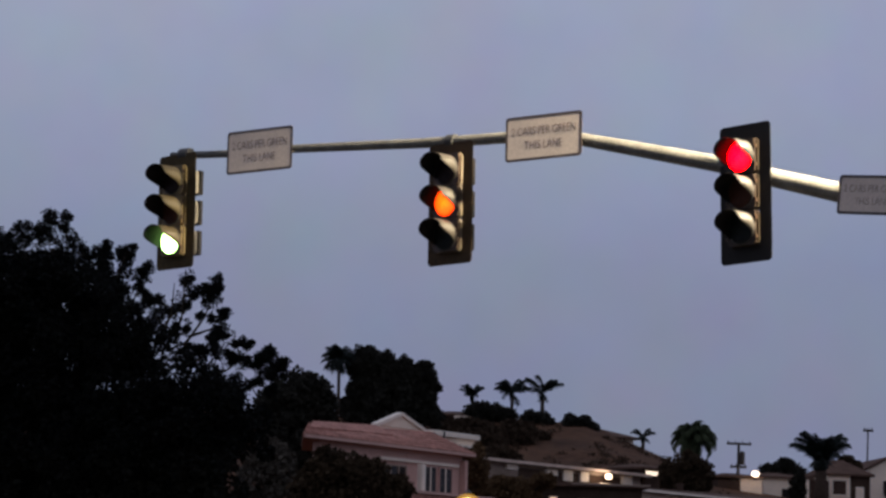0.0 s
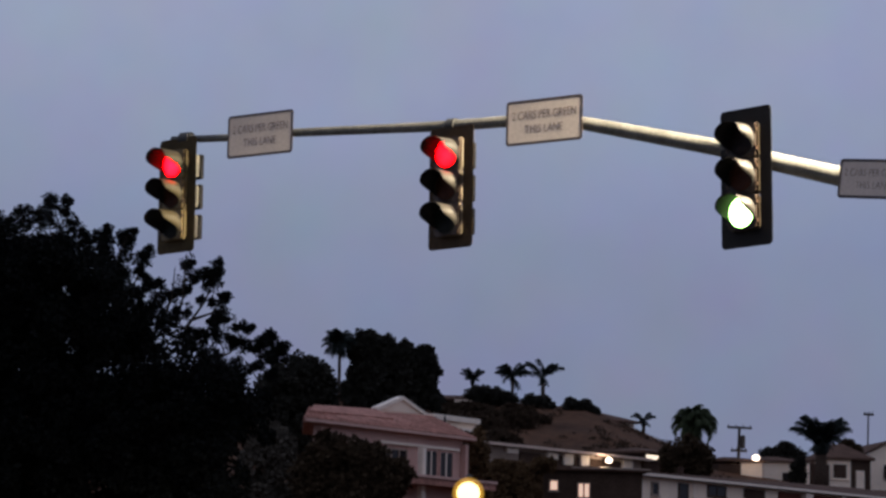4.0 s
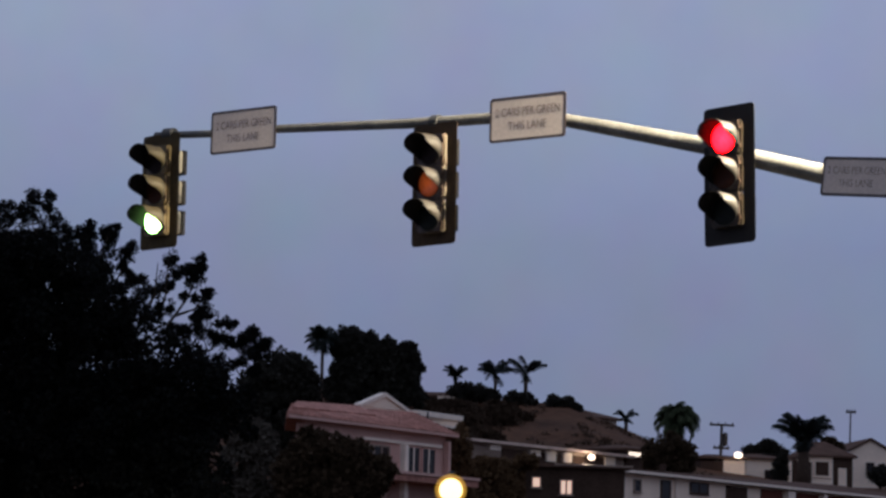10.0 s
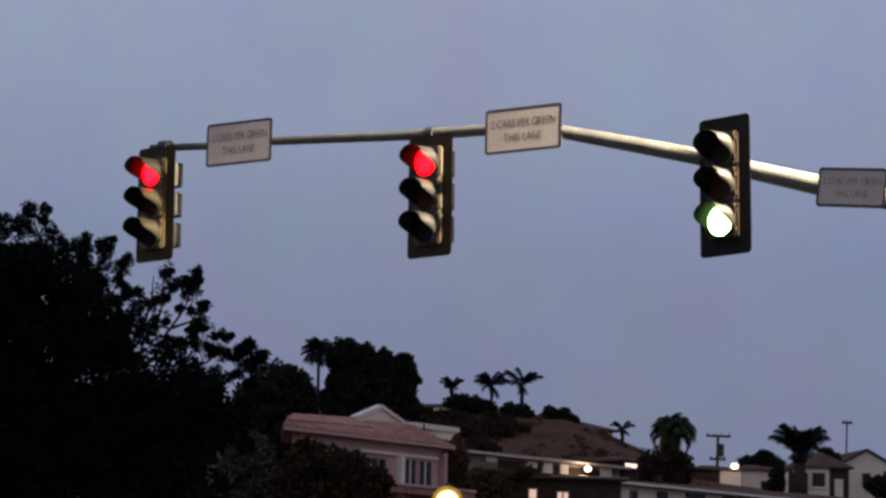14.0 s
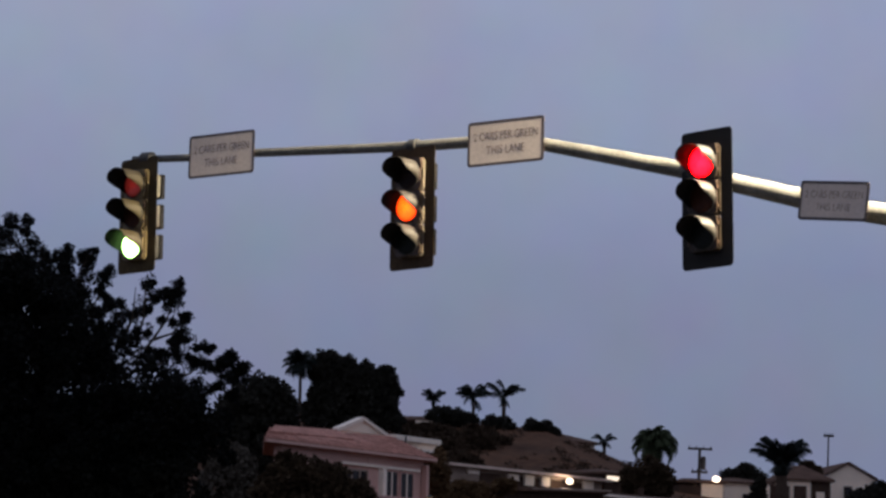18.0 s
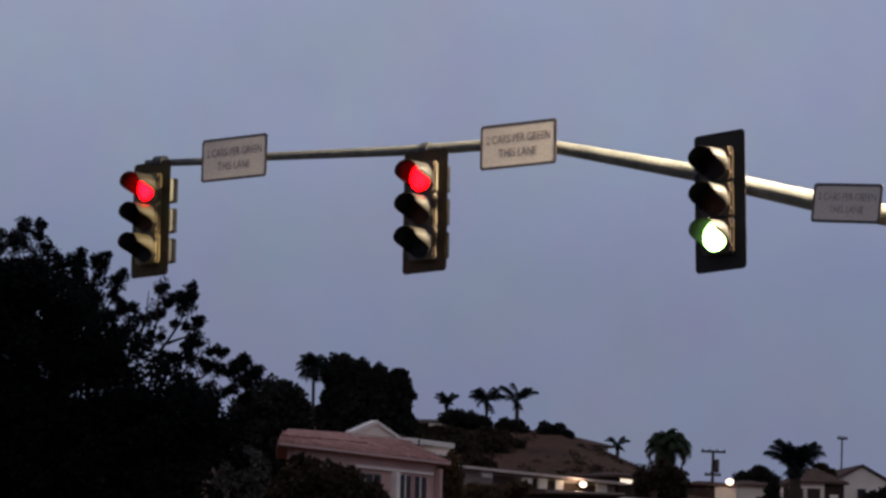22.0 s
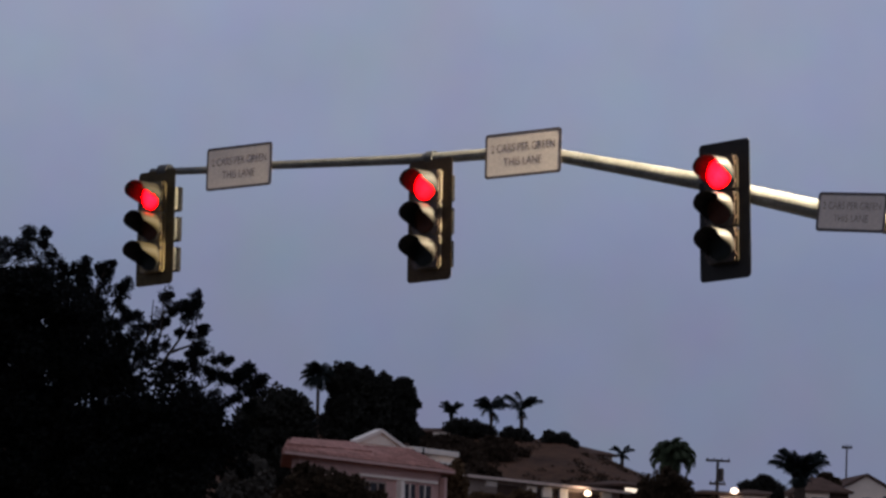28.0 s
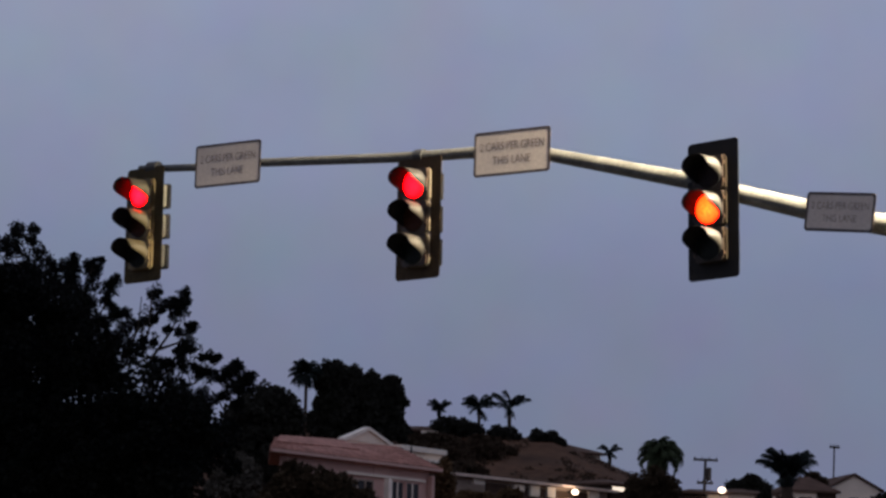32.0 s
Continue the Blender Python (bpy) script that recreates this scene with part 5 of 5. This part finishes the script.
def post_lamp():
    t = thing("street_lamp", pose(0.31, 60.0, 0.0), "street lamp with bright bulb inside yellow halo shells on a dark post", "street lamp")
    part("post", tube(bmesh.new(), [(0, 0, 0), (0, 0, 2), (0, 0, 4.225)], [0.08, 0.06, 0.05], 12), M_BLACK_TRIM, t, "", True)
    part("base", lathe(bmesh.new(), [(0.16, 0), (0.16, 0.3), (0.1, 0.45)], 16), M_BLACK_TRIM, t)
    # two glowing shells added round the bulb as its halo
    bm = bmesh.new()
    lathe(bm, [(max(0.05, 0.36 * math.cos(radians(a))), 0.36 * math.sin(radians(a))) for a in range(-80, 81, 10)], 32, "Z", (0, 0, 4.58))
    halo_shell = part("halo_shell", bm, M_HALO, t, "translucent yellow shell that imitates the lamp's halo", True)
    bm = bmesh.new()
    lathe(bm, [(max(0.04, 0.31 * math.cos(radians(a))), 0.31 * math.sin(radians(a))) for a in range(-80, 81, 10)], 32, "Z", (0, 0, 4.58))
    part("inner_halo_shell", bm, M_HALO, halo_shell, "inner shell of the imitated halo", True)
    bm = bmesh.new()
    lathe(bm, [(max(0.03, 0.26 * math.cos(radians(a))), 0.26 * math.sin(radians(a))) for a in range(-80, 81, 10)], 32, "Z", (0, 0, 4.58))
    part("bulb", bm, G_SODIUM, halo_shell, "bright bulb", True)
    part("cap", lathe(bmesh.new(), [(0.1, 4.945), (0.03, 5.01)], 12), M_BLACK_TRIM, t)


post_lamp()


# ---- the white van that drives by ----
def van():
    t = thing("delivery_van", pose(0, 0, 0), "long tall white delivery van with rounded roof edges driving past", "van")
    # side profile, nose to +x
    prof = [(-6.15, 0.45), (-6.22, 0.9), (-6.2, 1.7), (-6.14, 2.22), (-5.95, 2.25), (-5.2, 2.32), (-4.5, 2.36), (-4.2, 2.40), (-3.9, 2.51), (-3.6, 2.615), (-3.2, 2.647), (-2.6, 2.652), (0.3, 2.66), (1.72, 2.65), (2.05, 2.60),
            (2.45, 2.30), (2.85, 1.60), (3.2, 1.25), (3.3, 0.9), (3.3, 0.45)]
    bm = bmesh.new()
    rings = []
    for y, drop in ((-0.99, 0.16), (-0.965, 0.08), (-0.90, 0.03), (-0.75, 0.0), (0.75, 0.0), (0.90, 0.03), (0.965, 0.08), (0.99, 0.16)):
        ring = []
        for x, z in prof:
            zz = z if z < 1.5 else z - drop * min(1, (z - 1.5) / 0.8)
            ring.append(bm.verts.new((x * (1 - drop * 0.12), y, zz)))
        rings.append(ring)
    n = len(prof)
    for a, b in zip(rings, rings[1:]):
        for k in range(n - 1):
            bm.faces.new((a[k], a[k + 1], b[k + 1], b[k]))
    bm.faces.new(rings[0][::-1])
    bm.faces.new(rings[-1])
    bm.faces.new([r[0] for r in rings] + [r[-1] for r in rings[::-1]])
    bmesh.ops.recalc_face_normals(bm, faces=bm.faces[:])
    body = part("body", bm, M_VAN, t, "white painted body")
    for s in (-1, 1):
        part("side_window", slab((1.2, s * 1.001 - 0.006, 1.45), (2.15, s * 1.001 + 0.006, 2.0), 0.003), M_PANE, t)
        part("rub_strip", slab((-6.0, s * 1.005 - 0.012, 0.8), (2.2, s * 1.005 + 0.012, 0.92), 0.004), M_BLACK_TRIM, t)
        part("mirror", slab((2.2, s * 1.14 - 0.1, 1.45), (2.32, s * 1.14 + 0.1, 1.85), 0.03), M_BLACK_TRIM, t)
        part("headlight", slab((3.16, s * 0.72 - 0.16, 0.95), (3.33, s * 0.72 + 0.16, 1.15), 0.03), G_PORCH, t, "lit headlight")
        part("tail_light", slab((-6.25, s * 0.86 - 0.06, 1.1), (-6.18, s * 0.86 + 0.06, 1.7), 0.02), M_DULL_RED, t)
        for x in (-3.9, 2.35):
            wb = bmesh.new()
            lathe(wb, [(0.24, -0.11), (0.34, -0.11), (0.36, -0.06), (0.36, 0.06), (0.34, 0.11), (0.24, 0.11)], 28, "Y", (x, s * 0.88, 0.36))
            w = part("wheel", wb, M_RUBBER, t, "black tyre", True)
            rb = bmesh.new()
            lathe(rb, [(0.235, -0.1), (0.235, 0.1), (0.1, 0.06 * s + 0.06)], 20, "Y", (x, s * 0.89, 0.36))
            part("rim", rb, M_BOLT, w, "steel rim")
    part("windscreen", slab((-0.02, -0.78, -0.42), (0.01, 0.78, 0.42), 0.01, pose(2.53, 0, 1.93, 0, -32, 0)), M_PANE, t)
    part("grille", slab((3.28, -0.5, 0.85), (3.325, 0.5, 1.12), 0.01), M_BLACK_TRIM, t)
    part("bumper", slab((3.1, -0.98, 0.4), (3.42, 0.98, 0.75), 0.06), M_BLACK_TRIM, t)
    return t


VAN = van()


# ---- what moves: the van, and the lamps behind their lenses ----
def lamp_rows(z, spans, step):
    """Rows for a lamp disc: it stands just before the tinted lens while it burns, and behind it while it is out."""
    before, behind = pose(0, LENS_Y - step, z), pose(0, LENS_Y + 0.022, z)
    tick = 1.0 / FPS
    lit = bool(spans) and spans[0][0] <= 0
    rows = [(0.0, before if lit else behind)]
    for on, off in spans:
        if on > 0:
            rows += [(on - tick, behind), (on, before)]
        if off < 32:
            rows += [(off, before), (off + tick, behind)]
    rows.append((32.0, before if spans and spans[-1][1] >= 32 else behind))
    return rows


def motions():
    # seconds during which each lamp burns, red, amber, green
    burn = (
        (LAMPS1, ((3.44, 9.06), (12.74, 17.88), (21.58, 40)), ((2.42, 3.28), (11.70, 12.62), (20.52, 21.38)), ((-1, 2.26), (9.12, 11.56), (17.92, 20.36))),
        (LAMPS2, ((0.84, 6.44), (10.18, 15.36), (18.98, 24.04), (27.72, 40)), ((-1, 0.62), (9.12, 9.92), (17.94, 18.78), (26.74, 27.54)), ((6.52, 8.90), (15.42, 17.74), (24.12, 26.62))),
        (LAMPS3, ((-1, 2.32), (5.86, 11.60), (15.12, 20.38), (23.98, 29.16), ), ((4.98, 5.84), (14.22, 15.06), (23.02, 23.92), (31.82, 40)), ((2.34, 4.86), (11.62, 14.06), (20.42, 22.86), (29.22, 31.64))),
    )
    for lamps, *colors in burn:
        for (bright, faint, z), spans in zip(lamps, colors):
            walk(bright, lamp_rows(z, [(a + 0.035, b) for a, b in spans], 0.004))
            walk(faint, lamp_rows(z, [(a - 0.04, b + 0.2) for a, b in spans], 0.002))
    # the van drives along the ramp beside the camera and away below the arm
    way = Vector((0.358, 0.934))
    mid = Vector((-3.68, 20.25))

    def van_at(t):
        s = 1.25 + 8.5 * (t - 6.5)
        p = mid + way * s
        return pose(p.x, p.y, 0.0, -2.2, 0, 69.0)
    end = 10.0
    walk(VAN, [(0.0, van_at(3.0)), (3.0, van_at(3.0)), (4.0, van_at(4.0)), (6.0, van_at(6.0)), (6.5, van_at(6.5)), (7.0, van_at(7.0)), (8.0, van_at(8.0)), (end, van_at(end)), (end + 0.5, van_at(end)), (32.0, van_at(end))])


motions()
